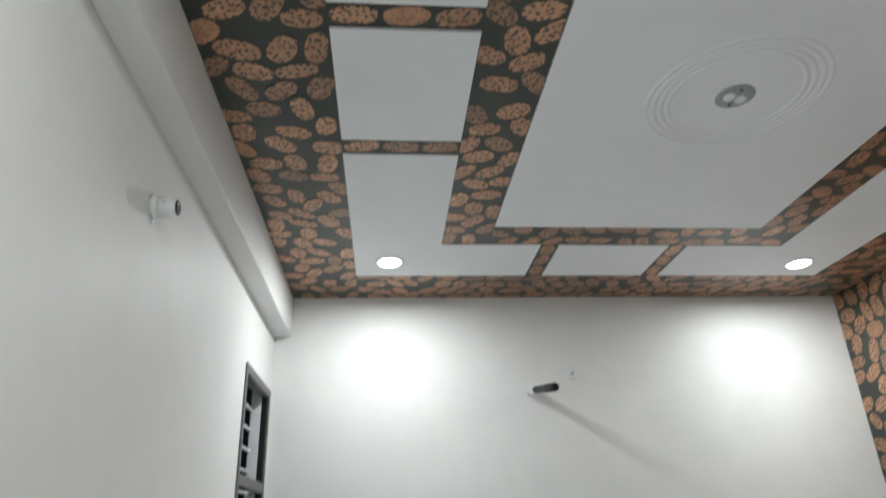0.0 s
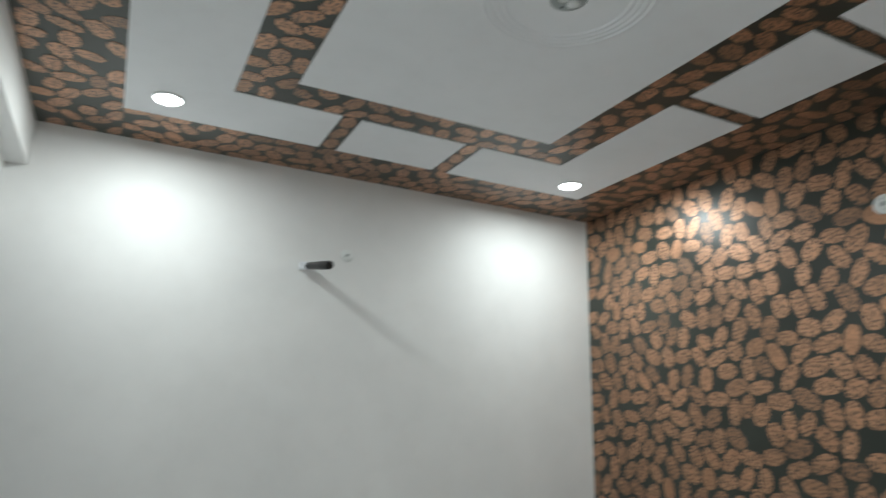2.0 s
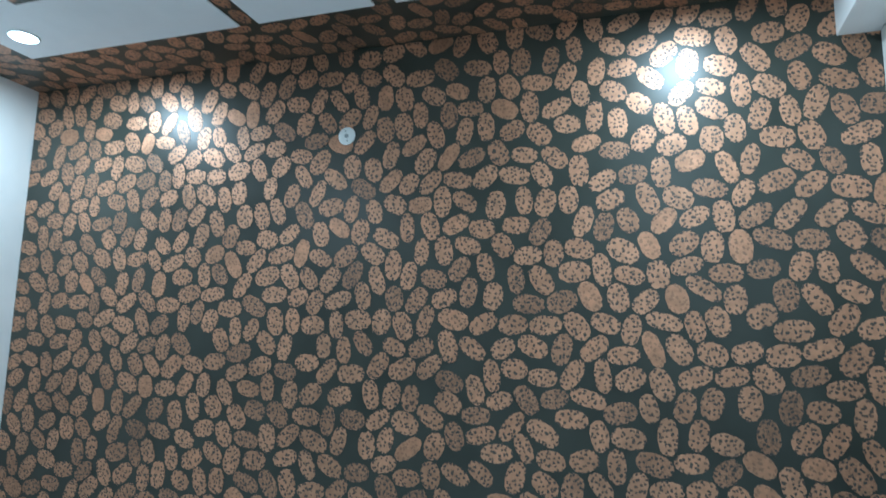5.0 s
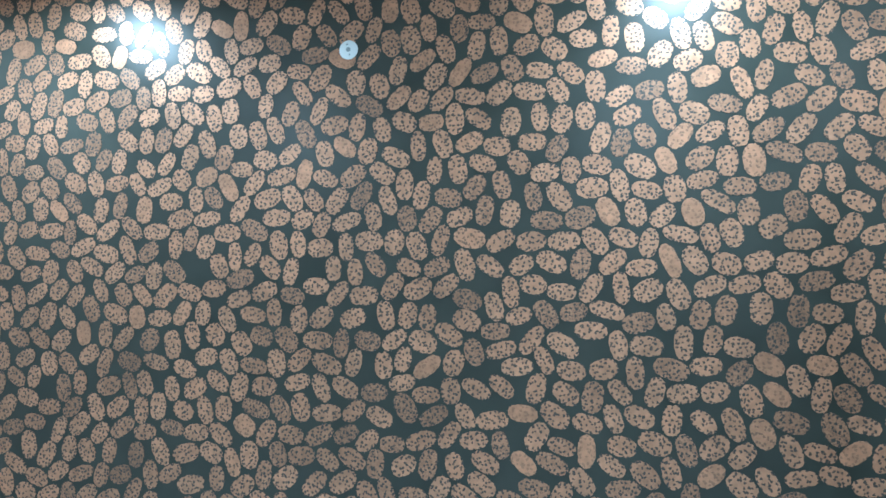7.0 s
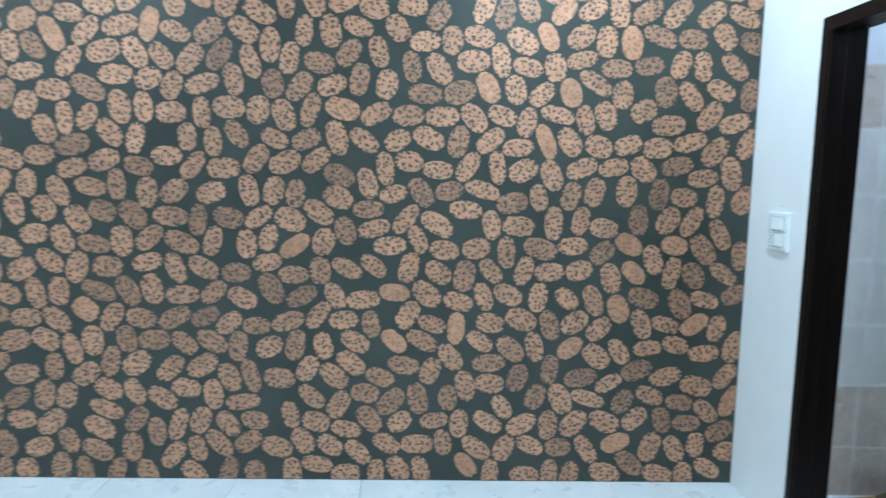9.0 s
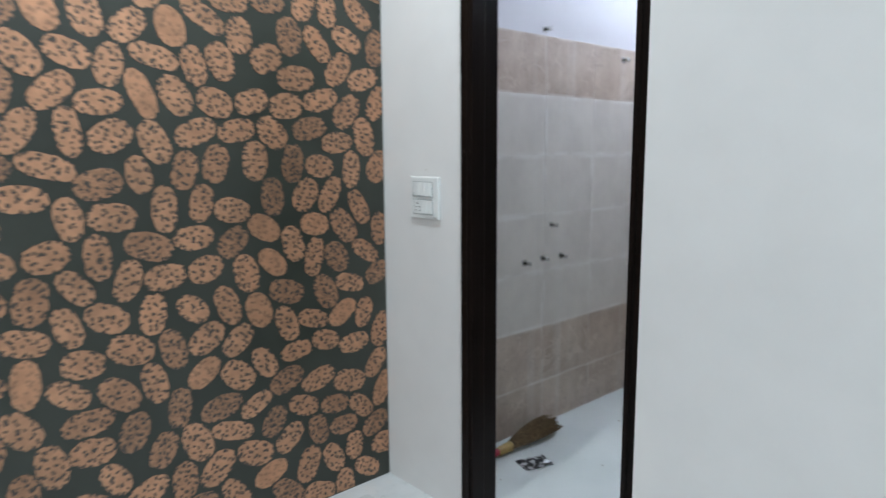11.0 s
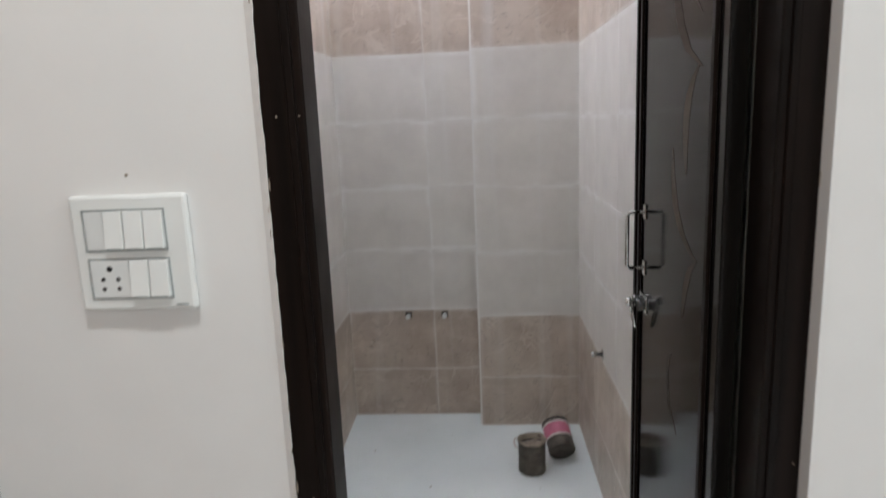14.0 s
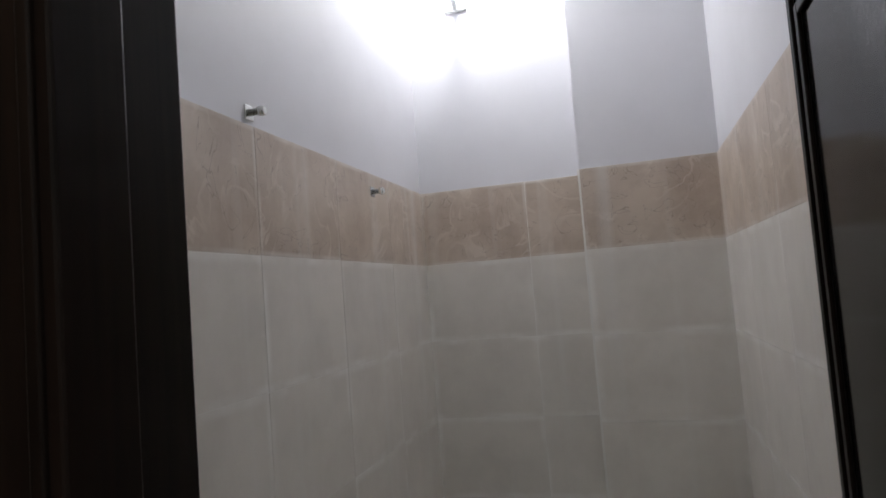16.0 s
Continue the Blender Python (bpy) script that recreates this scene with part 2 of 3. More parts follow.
M_GREYPLASTIC = worn("grey_cover_plastic", (0.34, 0.37, 0.37), 0.4, 0, 0.08)
M_TIN = worn("rusty_tin", (0.10, 0.085, 0.07), 0.5, 0.3, 0.45, 24)
M_PINK = worn("pink_label", (0.55, 0.16, 0.24), 0.5, 0, 0.15)
M_CREAM = worn("pale_label", (0.6, 0.53, 0.5), 0.5, 0, 0.2)
M_CEMENT = worn("dried_cement", (0.30, 0.25, 0.2), 0.9, 0, 0.3, 40)
M_RED = worn("red_plastic", (0.45, 0.025, 0.05), 0.35, 0, 0.1)
M_GOLD = worn("yellow_tape", (0.48, 0.33, 0.10), 0.4, 0, 0.2)
M_GRASS = worn("dry_broom_grass", (0.16, 0.105, 0.05), 0.8, 0, 0.5, 60)


def foil():
    m, nodes, links, p = mat("printed_foil", (0.5, 0.5, 0.5), 0.3, 0.4)
    c = ramp(nodes, links, noise_of(nodes, links, 38.0, 3), ((0.48, (0.02, 0.022, 0.025)), (0.56, (0.55, 0.56, 0.58))))
    links.new(c, p.inputs["Base Color"])
    return m


M_FOIL = foil()


def glow(name, colour, strength):
    m = bpy.data.materials.new(name)
    m.use_nodes = True
    n, links = m.node_tree.nodes, m.node_tree.links
    n.remove(n["Principled BSDF"])
    e = n.new("ShaderNodeEmission")
    e.inputs[0].default_value, e.inputs[1].default_value = (*colour, 1), strength
    links.new(e.outputs[0], n["Material Output"].inputs[0])
    return m


M_GLOW = glow("lit_diffuser", (0.95, 1.0, 0.97), 9.0)
M_BULB = glow("lit_bulb", (0.95, 0.98, 1.0), 20.0)


# ---- mesh helpers ----
def box_into(bm, a, b, index=0, bevel=0.0):
    g = bmesh.ops.create_cube(bm, size=1.0)
    for v in g["verts"]:
        v.co = Vector([(a[i] + b[i]) / 2 + v.co[i] * (b[i] - a[i]) for i in range(3)])
    faces = {f for v in g["verts"] for f in v.link_faces}
    for f in faces:
        f.material_index = index
    if bevel:
        bmesh.ops.bevel(bm, geom=list({e for f in faces for e in f.edges}), offset=bevel, segments=2, affect="EDGES", profile=0.5)
    return bm


def box(a, b, bevel=0.0):
    return box_into(bmesh.new(), a, b, 0, bevel)


def boxes(*pairs, bevel=0.0):
    bm = bmesh.new()
    for a, b in pairs:
        box_into(bm, a, b, 0, bevel)
    return bm


def lathe(profile, segments=32, m=None):
    """Turns (radius, height) pairs round z, closed at both ends."""
    bm = bmesh.new()
    rings = []
    for r, z in profile:
        rings.append([bm.verts.new((r * math.cos(a), r * math.sin(a), z)) for a in (2 * math.pi * k / segments for k in range(segments))])
    for a, b in zip(rings, rings[1:]):
        for k in range(segments):
            bm.faces.new((a[k], a[(k + 1) % segments], b[(k + 1) % segments], b[k]))
    bm.faces.new(list(reversed(rings[0])))
    bm.faces.new(rings[-1])
    for f in bm.faces:
        f.smooth = len(f.verts) == 4
    if m:
        bmesh.ops.transform(bm, matrix=m, verts=bm.verts)
    return bm


def tube(points, radius, segments=10):
    """A round rod along points."""
    bm = bmesh.new()
    pts = [Vector(p) for p in points]
    rings = []
    for i, p in enumerate(pts):
        d = (pts[min(i + 1, len(pts) - 1)] - pts[max(i - 1, 0)]).normalized()
        side = d.cross(Vector((0.3, 0.2, 0.93)))
        side.normalize()
        up = d.cross(side)
        r = radius[i] if isinstance(radius, (list, tuple)) else radius
        rings.append([bm.verts.new(p + r * (math.cos(a) * side + math.sin(a) * up)) for a in (2 * math.pi * k / segments for k in range(segments))])
    for a, b in zip(rings, rings[1:]):
        for k in range(segments):
            bm.faces.new((a[k], a[(k + 1) % segments], b[(k + 1) % segments], b[k])).smooth = True
    bm.faces.new(list(reversed(rings[0])))
    bm.faces.new(rings[-1])
    return bm


def mesh_of(name, bm, *materials):
    bmesh.ops.recalc_face_normals(bm, faces=bm.faces)
    me = bpy.data.meshes.new(name)
    bm.to_mesh(me)
    bm.free()
    for m in materials:
        me.materials.append(m)
    return me


def thing(name, bm, material, label, category, group="", kind="", at=None):
    ob = new(name, mesh_of(name, bm, *(material if isinstance(material, tuple) else (material,))))
    if at is not None:
        ob.matrix_world = at
    return tagged(ob, label, category, group, kind)


def empty(name, label, category, group="", at=None):
    ob = new(name)
    if at is not None:
        ob.matrix_world = at
    return tagged(ob, label, category, group)


def part(name, bm, material, parent, label="", kind=""):
    ob = new(name, mesh_of(name, bm, *(material if isinstance(material, tuple) else (material,))))
    ob.parent = parent
    return tagged(ob, label, kind=kind)


def structure(name, bm, material, label):
    return thing(name, bm, material, label, name.split("_")[0], "", "structure")


# ---- the room's shell ----
T = 0.147
floor = structure("floor", box((X0 - 0.25, Y0 - 0.12, -0.15), (X1 + 0.25, Y1 + 0.25, -0.006)), M_GROUT, "white glossy tiled floor of the room")
wall_north = structure("wall_north", box((X0, Y1, -0.006), (X1, Y1 + 0.2, H + 0.15)), M_WALL, "plain white painted wall lit by downlights")
wall_east = structure("wall_east", box((X1, Y0 - T, -0.006), (X1 + 0.2, Y1 + 0.2, H + 0.15)), M_GREEN,
                      "dark green accent wall dabbed with copper ovals")
WY0, WY1, WZ0, WZ1 = 3.485, 4.25, 0.85, 2.612
wall_west = structure("wall_west", boxes(
    ((X0 - 0.10, Y0 - T, -0.006), (X0, WY0, H + 0.15)), ((X0 - 0.10, WY1, -0.006), (X0, Y1 + 0.2, H + 0.15)),
    ((X0 - 0.10, WY0, -0.006), (X0, WY1, WZ0)), ((X0 - 0.10, WY0, WZ1), (X0, WY1, H + 0.15))),
    M_WALL, "plain white painted wall with a barred window")
DX0, DX1, DZ = 2.12, 2.879, 2.10
wall_south = structure("wall_south", boxes(
    ((X0, Y0 - T, -0.006), (DX0, Y0, H + 0.15)), ((DX1, Y0 - T, -0.006), (X1, Y0, H + 0.15)),
    ((DX0, Y0 - T, DZ), (DX1, Y0, H + 0.15))), M_WALL, "plain white painted wall with a bathroom doorway")
beam_west = structure("beam_west", box((X0, Y0, 2.972), (X0 + 0.105, Y1, H + 0.15), 0.004), M_WALL, "white painted ceiling beam along a wall")
beam_south = structure("beam_south", box((X0 + 0.105, Y0, 3.002), (X1, Y0 + 0.17, H + 0.15), 0.004), M_WALL, "white painted ceiling beam over the doorway wall")

# the false ceiling: green ground with white panels standing slightly proud
CX0, CX1, CY0, CY1 = X0 + 0.105, X1, Y0 + 0.17, Y1
PX = (-0.022, 0.466, 0.728, 2.196, 2.45, 2.942)
PY = (0.103, 0.574, 0.81, 3.152, 3.387, 3.858)
BARX, BARY = ((1.028, 1.135), (1.777, 1.885)), ((1.592, 1.70), (2.343, 2.453))
LOW = H - 0.006


def ceiling_panels(bm):
    def slab(x0, y0, x1, y1):
        box_into(bm, (x0, y0, LOW), (x1, y1, H + 0.002), 1, 0.0015)
    slab(PX[2], PY[2], PX[3], PY[3])
    for bx0, bx1 in ((PX[0], PX[1]), (PX[4], PX[5])):
        slab(bx0, BARY[0][1], bx1, BARY[1][0])
    for by0, by1 in ((PY[0], PY[1]), (PY[4], PY[5])):
        slab(BARX[0][1], by0, BARX[1][0], by1)
    # L-shaped corner panels
    for xs, xe, ye in ((PX[0], PX[1], BARX[0][0]), (PX[5], PX[4], BARX[1][1])):
        for ys, yi, yb in ((PY[0], PY[1], BARY[0][0]), (PY[5], PY[4], BARY[1][1])):
            pts = [(xs, ys), (ye, ys), (ye, yi), (xe, yi), (xe, yb), (xs, yb)]
            low = [bm.verts.new((x, y, LOW)) for x, y in pts]
            top = [bm.verts.new((x, y, H + 0.002)) for x, y in pts]
            fs = [bm.faces.new(low), bm.faces.new(list(reversed(top)))]
            for k in range(6):
                fs.append(bm.faces.new((low[k], top[k], top[(k + 1) % 6], low[(k + 1) % 6])))
            for f in fs:
                f.material_index = 1


bm = box((CX0 - 0.05, CY0 - 0.05, H), (CX1, CY1, H + 0.12))
ceiling_panels(bm)
ceiling = thing("ceiling", bm, (M_GREEN, M_CEIL), "white panelled ceiling with copper and green painted borders", "ceiling", "", "structure")
# moulded rings round the middle
bm = bmesh.new()
for r in (0.245, 0.272, 0.299, 0.326):
    ring = lathe([(r - 0.011, 0.0), (r - 0.006, -0.005), (r, -0.0065), (r + 0.006, -0.005), (r + 0.011, 0.0)], 72)
    bmesh.ops.delete(ring, geom=[f for f in ring.faces if len(f.verts) > 4], context="FACES_ONLY")
    me = bpy.data.meshes.new("ring")
    ring.to_mesh(me)
    ring.free()
    bm.from_mesh(me)
    bpy.data.meshes.remove(me)
bmesh.ops.translate(bm, verts=bm.verts, vec=(1.466, 2.0, LOW + 0.001))
part("ceiling_rings", bm, M_CEIL, ceiling, "four shallow moulded plaster rings")

# ---- bathroom shell ----
COLX, COLY = 2.612, -2.497
bath_floor = structure("bath_floor", box((BX0, BY0, -0.15), (BX1, Y0 - T, -0.004)), M_BATHFLOOR, "white bathroom floor with specks of dirt")
threshold = structure("threshold", box((DX0, Y0 - T, -0.15), (DX1, Y0, -0.004)), M_BATHFLOOR, "white stone threshold of the doorway")
bath_wall_east = structure("bath_wall_east", box((BX1, BY0, -0.15), (X1, Y0 - T, BH)), M_BATHWALL, "bathroom wall, tiled below and painted above")
bath_wall_south = structure("bath_wall_south", box((BX0 - 0.2, BY0 - 0.2, -0.15), (X1, BY0, BH)), M_BATHWALL, "bathroom wall, tiled below and painted above")
bath_wall_west = structure("bath_wall_west", box((BX0 - 0.2, BY0, -0.15), (BX0, Y0 - T, BH)), M_BATHWALL, "bathroom wall, tiled below and painted above")
bath_column = structure("bath_column", box((BX0, BY0, -0.004), (COLX, COLY, BH)), M_BATHWALL, "boxed column, tiled below and painted above")
bath_ceiling = structure("bath_ceiling", box((BX0 - 0.2, BY0 - 0.2, BH), (X1, Y0 - T, BH + 0.1)), M_BATHWALL, "white painted bathroom ceiling")

# ---- doorway ----
door_frame = empty("door_frame", "dark brown polished wooden door frame with paint specks", "door frame")
FD = Y0 - T - 0.004
for name, a, b in (("jamb", (DX0, 0, 0), (DX0 + 0.062, 0, DZ)), ("jamb", (DX1 - 0.062, 0, 0), (DX1, 0, DZ))):
    s = 1 if a[0] == DX0 else -1
    x_in = b[0] if s == 1 else a[0]
    front, step = (Y0 - 0.028, Y0 - 0.115) if s == 1 else (Y0 + 0.006, Y0 - 0.062)
    bm = boxes(((a[0], step, -0.004), (b[0], front, DZ)), bevel=0.003)
    ax, bx = (DX0, DX0 + 0.040) if s == 1 else (DX1 - 0.042, DX1)
    box_into(bm, (ax, FD, -0.004), (bx, step, DZ), 0, 0.003)
    gx = x_in - s * 0.012
    box_into(bm, (min(gx, gx - s * 0.012), front - 0.002, -0.004), (max(gx, gx - s * 0.012), front + 0.005, DZ - 0.05), 0, 0.002)
    part(name, bm, M_WOOD, door_frame)
part("head", boxes(((DX0 + 0.062, Y0 - 0.062, DZ - 0.055), (DX1 - 0.062, Y0 + 0.006, DZ)), ((DX0 + 0.047, FD, DZ - 0.042), (DX1 - 0.047, Y0 - 0.062, DZ)), bevel=0.003), M_WOOD, door_frame)

# flecks of wall paint on the wood
bm = bmesh.new()
rng = random.Random(9)
for k in range(32):
    edge = k < 25
    fx_ = DX1 - (rng.uniform(-0.002, 0.004) if edge else rng.uniform(0.006, 0.055))
    if k % 5 == 4:
        fx_ = DX0 + (rng.uniform(-0.002, 0.004) if edge else rng.uniform(0.006, 0.055))
    fz, w, h = rng.uniform(0.15, 2.0), rng.uniform(0.0007, 0.0018), rng.uniform(0.001, 0.016 if edge else 0.0025)
    n = 7
    low = [(fx_ + w * rng.uniform(0.6, 1.2) * math.cos(2 * math.pi * i / n), fz + h * rng.uniform(0.6, 1.2) * math.sin(2 * math.pi * i / n)) for i in range(n)]
    fy = Y0 - 0.034 if fx_ < 2.5 else Y0
    back = [bm.verts.new((x, fy + 0.003, z)) for x, z in low]
    front = [bm.verts.new((x, fy + 0.0068, z)) for x, z in low]
    bm.faces.new(front)
    for i in range(n):
        bm.faces.new((back[i], back[(i + 1) % n], front[(i + 1) % n], front[i]))
part("paint_flecks", bm, M_CEMENT, door_frame, "small flecks of dried pale paint", "stuff")

# ragged lip of plaster along the frame and two nail holes beside it
bm, rng = bmesh.new(), random.Random(17)
prev = None
for k in range(211):
    z = k * 0.01
    edge = DX1 - 0.0015 - 0.003 * abs(noise.noise(Vector((0, 0, z * 9)))) - rng.uniform(0, 0.0016)
    if rng.random() < 0.07:
        edge += 0.003
    row = [bm.verts.new(c) for c in ((edge, Y0 + 0.002, z), (edge + 0.001, Y0 + 0.0078, z), (DX1 + 0.010, Y0 + 0.0012, z), (DX1 + 0.010, Y0 - 0.002, z))]
    if prev:
        for i in range(4):
            bm.faces.new((prev[i], prev[(i + 1) % 4], row[(i + 1) % 4], row[i]))
    prev = row
part("plaster_lip", bm, M_WALL, wall_south, "ragged painted plaster edge along the door frame")
for hx, hz in ((DX1 + 0.012, 1.668), (DX1 + 0.010, 1.632), (3.08, 1.372)):
    part("nail_hole", lathe([(0.0022, -0.001), (0.0026, 0.0004), (0.001, 0.0006)], 9, pose(hx, Y0, hz, -90, 0, 0)), M_CEMENT, wall_south)

# the open leaf: local x along its width from the hinge, y its thickness, seen face at y = 0
LW, LH, LT = 0.635, 2.03, 0.030
door = empty("door_leaf", "glossy dark laminate door, open against the bathroom wall", "door", at=pose(DX0 + 0.096, FD + 0.03, 0.012, 0, 0, -91.6))
part("panel", box((0, -LT, 0), (LW, 0, LH), 0.002), M_LAMINATE, door)
for name, a, b in (("beading", (LW - 0.026, 0, 0.0), (LW - 0.006, 0.008, LH)), ("beading", (LW - 0.062, 0, 0.06), (LW - 0.044, 0.007, LH - 0.06)),
                   ("beading", (0.045, 0, 0.06), (0.063, 0.007, LH - 0.06)),
                   ("beading", (0.063, 0, 0.06), (LW - 0.062, 0.007, 0.078)), ("beading", (0.063, 0, LH - 0.078), (LW - 0.062, 0.007, LH - 0.06))):
    part(name, box(a, b, 0.0025), M_WOOD, door)


def motif(points, width):
    """A flat tapering stroke on the face."""
    bm = bmesh.new()
    rows, n = [], len(points)
    for i, (x, z) in enumerate(points):
        w = width * math.sin(math.pi * (i + 0.35) / (n + 0.2)) ** 0.8
        rows.append((bm.verts.new((x - w, 0.0006, z)), bm.verts.new((x + w, 0.0006, z)), bm.verts.new((x + w, 0, z)), bm.verts.new((x - w, 0, z))))
    for a, b in zip(rows, rows[1:]):
        for k in range(4):
            bm.faces.new((a[k], a[(k + 1) % 4], b[(k + 1) % 4], b[k]))
    return bm


for stroke, w in ((((0.294, 1.72), (0.301, 1.66), (0.294, 1.61), (0.264, 1.565), (0.212, 1.52), (0.127, 1.487)), 0.024),
                  (((0.14, 1.495), (0.176, 1.47), (0.202, 1.44), (0.215, 1.395), (0.215, 1.35), (0.205, 1.30)), 0.020),
                  (((0.225, 1.75), (0.22, 1.705), (0.209, 1.653), (0.183, 1.608), (0.138, 1.574)), 0.007),
                  (((0.30, 1.345), (0.295, 1.29), (0.271, 1.233), (0.225, 1.19), (0.162, 1.162), (0.124, 1.157)), 0.021),
                  (((0.124, 1.157), (0.164, 1.132), (0.19, 1.087), (0.204, 1.03)), 0.015),
                  (((0.26, 0.937), (0.288, 0.92), (0.298, 0.88), (0.28, 0.82), (0.22, 0.78)), 0.006),
                  (((0.294, 1.97), (0.29, 1.92), (0.26, 1.86), (0.21, 1.82), (0.13, 1.79)), 0.016)):
    fine = []
    for (xa, za), (xb, zb) in zip(stroke, stroke[1:]):
        fine += [(xa + (xb - xa) * k / 4, za + (zb - za) * k / 4) for k in range(4)]
    part("motif_stroke", motif(fine + [stroke[-1]], w), M_MOTIF, door, "curved brown inlay stroke")
HX = LW - 0.103
handle = part("pull_handle", tube([(HX, 0.0, 1.185), (HX, 0.036, 1.185), (HX, 0.042, 1.178), (HX, 0.042, 1.058), (HX, 0.036, 1.051), (HX, 0.0, 1.051)], 0.0048), M_CHROME, door, "chrome pull handle")
for z in (1.185, 1.051):
    part("foot_plate", box((HX - 0.011, 0, z - 0.017), (HX + 0.011, 0.004, z + 0.017), 0.0015), M_CHROME, handle)
bolt = part("sliding_bolt", box((HX - 0.035, 0, 0.945), (HX + 0.035, 0.004, 0.985), 0.0015), M_CHROME, door, "chrome door bolt with a hanging hasp")
part("rod", tube([(HX - 0.045, 0.014, 0.965), (HX + 0.05, 0.014, 0.965)], 0.0065), M_GUNMETAL, bolt)
for dx in (-0.024, 0.022):
    part("staple", box((HX + dx - 0.007, 0.003, 0.951), (HX + dx + 0.007, 0.023, 0.979), 0.005), M_GUNMETAL, bolt)
part("knob", lathe([(0.005, 0.0), (0.005, 0.016), (0.010, 0.018), (0.011, 0.026), (0.007, 0.03)], 18, pose(HX, 0.014, 0.968, -90, 0, 0)), M_CHROME, bolt)
LOOP = [(HX + 0.012 * math.sin(a), 0.026 + 0.006 * math.cos(a), 0.93 + 0.026 * math.cos(a)) for a in (2 * math.pi * k / 18 for k in range(19))]
part("hasp", tube(LOOP, 0.0032, 8), M_CHROME, bolt)

# ---- window ----
window = tagged(empty("window_1", "grey framed window with white security bars, dark outside", "window"), kind="structure")
fx = X0 + 0.008
WB = 0.045
for a, b in (((X0 - 0.036, WY0, WZ0), (fx, WY0 + WB, WZ1)), ((X0 - 0.036, WY1 - WB, WZ0), (fx, WY1, WZ1)),
             ((X0 - 0.036, WY0 + WB, WZ1 - 0.05), (fx, WY1 - WB, WZ1)), ((X0 - 0.036, WY0 + WB, WZ0), (fx, WY1 - WB, WZ0 + 0.05)),
             ((X0 - 0.036, WY0 + WB, 2.009), (fx, WY1 - WB, 2.066)), ((X0 - 0.036, WY0 + WB, 1.428), (fx, WY1 - WB, 1.476))):
    part("window_frame", box(a, b, 0.004), M_GREY, window)
# black strip added on the north jamb: shade on the grey frame, put in as colour
part("lining", box((X0 - 0.036, WY1 - WB - 0.004, WZ0 + 0.05), (X0 - 0.002, WY1 - WB, WZ1 - 0.05)), M_BLACK, window, "thin black strip standing in for shade on the jamb")
for a, b in (((X0 - 0.098, WY1 - 0.05, WZ0), (X0 - 0.036, WY1, WZ1)), ((X0 - 0.098, WY0, WZ0), (X0 - 0.036, WY0 + 0.03, WZ1))):
    part("casing", box(a, b, 0.003), M_WHITEMETAL, window, "white enamelled side casing")
z = WZ0 + 0.1
while z < WZ1 - 0.06:
    part("bar", box((X0 - 0.095, WY0 + 0.03, z - 0.007), (X0 - 0.081, WY1 - 0.05, z + 0.007), 0.002), M_WHITEMETAL, window)
    z += 0.118


# ---- fixtures in the room ----
def downlight(x, y):
    ob = empty("downlight", "round white ceiling downlight, switched on", "downlight", "ceiling downlights", pose(x, y, LOW))
    part("rim", lathe([(0.078, 0.003), (0.080, -0.006), (0.076, -0.010), (0.070, -0.008), (0.068, -0.001)], 40), M_PLASTIC, ob)
    part("diffuser", lathe([(0.068, -0.003), (0.067, -0.008), (0.060, -0.014), (0.046, -0.019), (0.024, -0.022)], 40), M_GLOW, ob)


for lx, ly in LAMPS:
    downlight(lx, ly)


def box_cover(name, m, radius, material, label):
    """A round junction box cover with a boss and two screws."""
    ob = empty(name, label, "junction cover", "", m)
    part("plate", lathe([(radius, 0), (radius, 0.003), (radius * 0.93, 0.006), (radius * 0.3, 0.0075), (radius * 0.28, 0.0075)], 36), material, ob)
    part("boss", lathe([(radius * 0.24, 0.006), (radius * 0.24, 0.0095), (radius * 0.17, 0.0095), (radius * 0.15, 0.008)], 20), M_GREYPLASTIC, ob)
    for s in (-1, 1):
        part("screw", lathe([(radius * 0.09, 0.005), (radius * 0.09, 0.009), (radius * 0.04, 0.0095)], 12, pose(s * radius * 0.55, s * radius * 0.12, 0)), M_GREYPLASTIC, ob)


box_cover("junction_cover", pose(X1, 2.03, 2.746, 0, -90, 0), 0.05, M_PLASTIC, "round white junction box cover on the copper wall")
box_cover("junction_cover", pose(1.385, Y1, 2.705, 90, 0, 0) @ pose(0, 0, 0, 0, 0, 20), 0.042, M_PLASTIC, "round white junction box cover on the white wall")
rose = empty("fan_box", "grey round fan box plate with two hooks in the ceiling", "fan box", "", pose(1.466, 2.0, LOW, 180, 0, 15))
part("plate", lathe([(0.072, -0.001), (0.072, 0.003), (0.066, 0.005), (0.05, 0.006)], 36), M_GREYPLASTIC, rose)
for s in (-1, 1):
    part("hook", lathe([(0.011, 0.004), (0.024, 0.004), (0.024, 0.012), (0.011, 0.012)], 20, pose(s * 0.026, 0, 0)), M_PLASTIC, rose)
    part("hole", lathe([(0.012, 0.0062), (0.012, 0.0075), (0.006, 0.008)], 16, pose(s * 0.026, 0, 0.003)), M_BLACK, rose)
    part("screw", lathe([(0.006, 0.004), (0.006, 0.009), (0.002, 0.0095)], 12, pose(s * 0.012, s * -0.045, 0)), M_BLACK, rose)

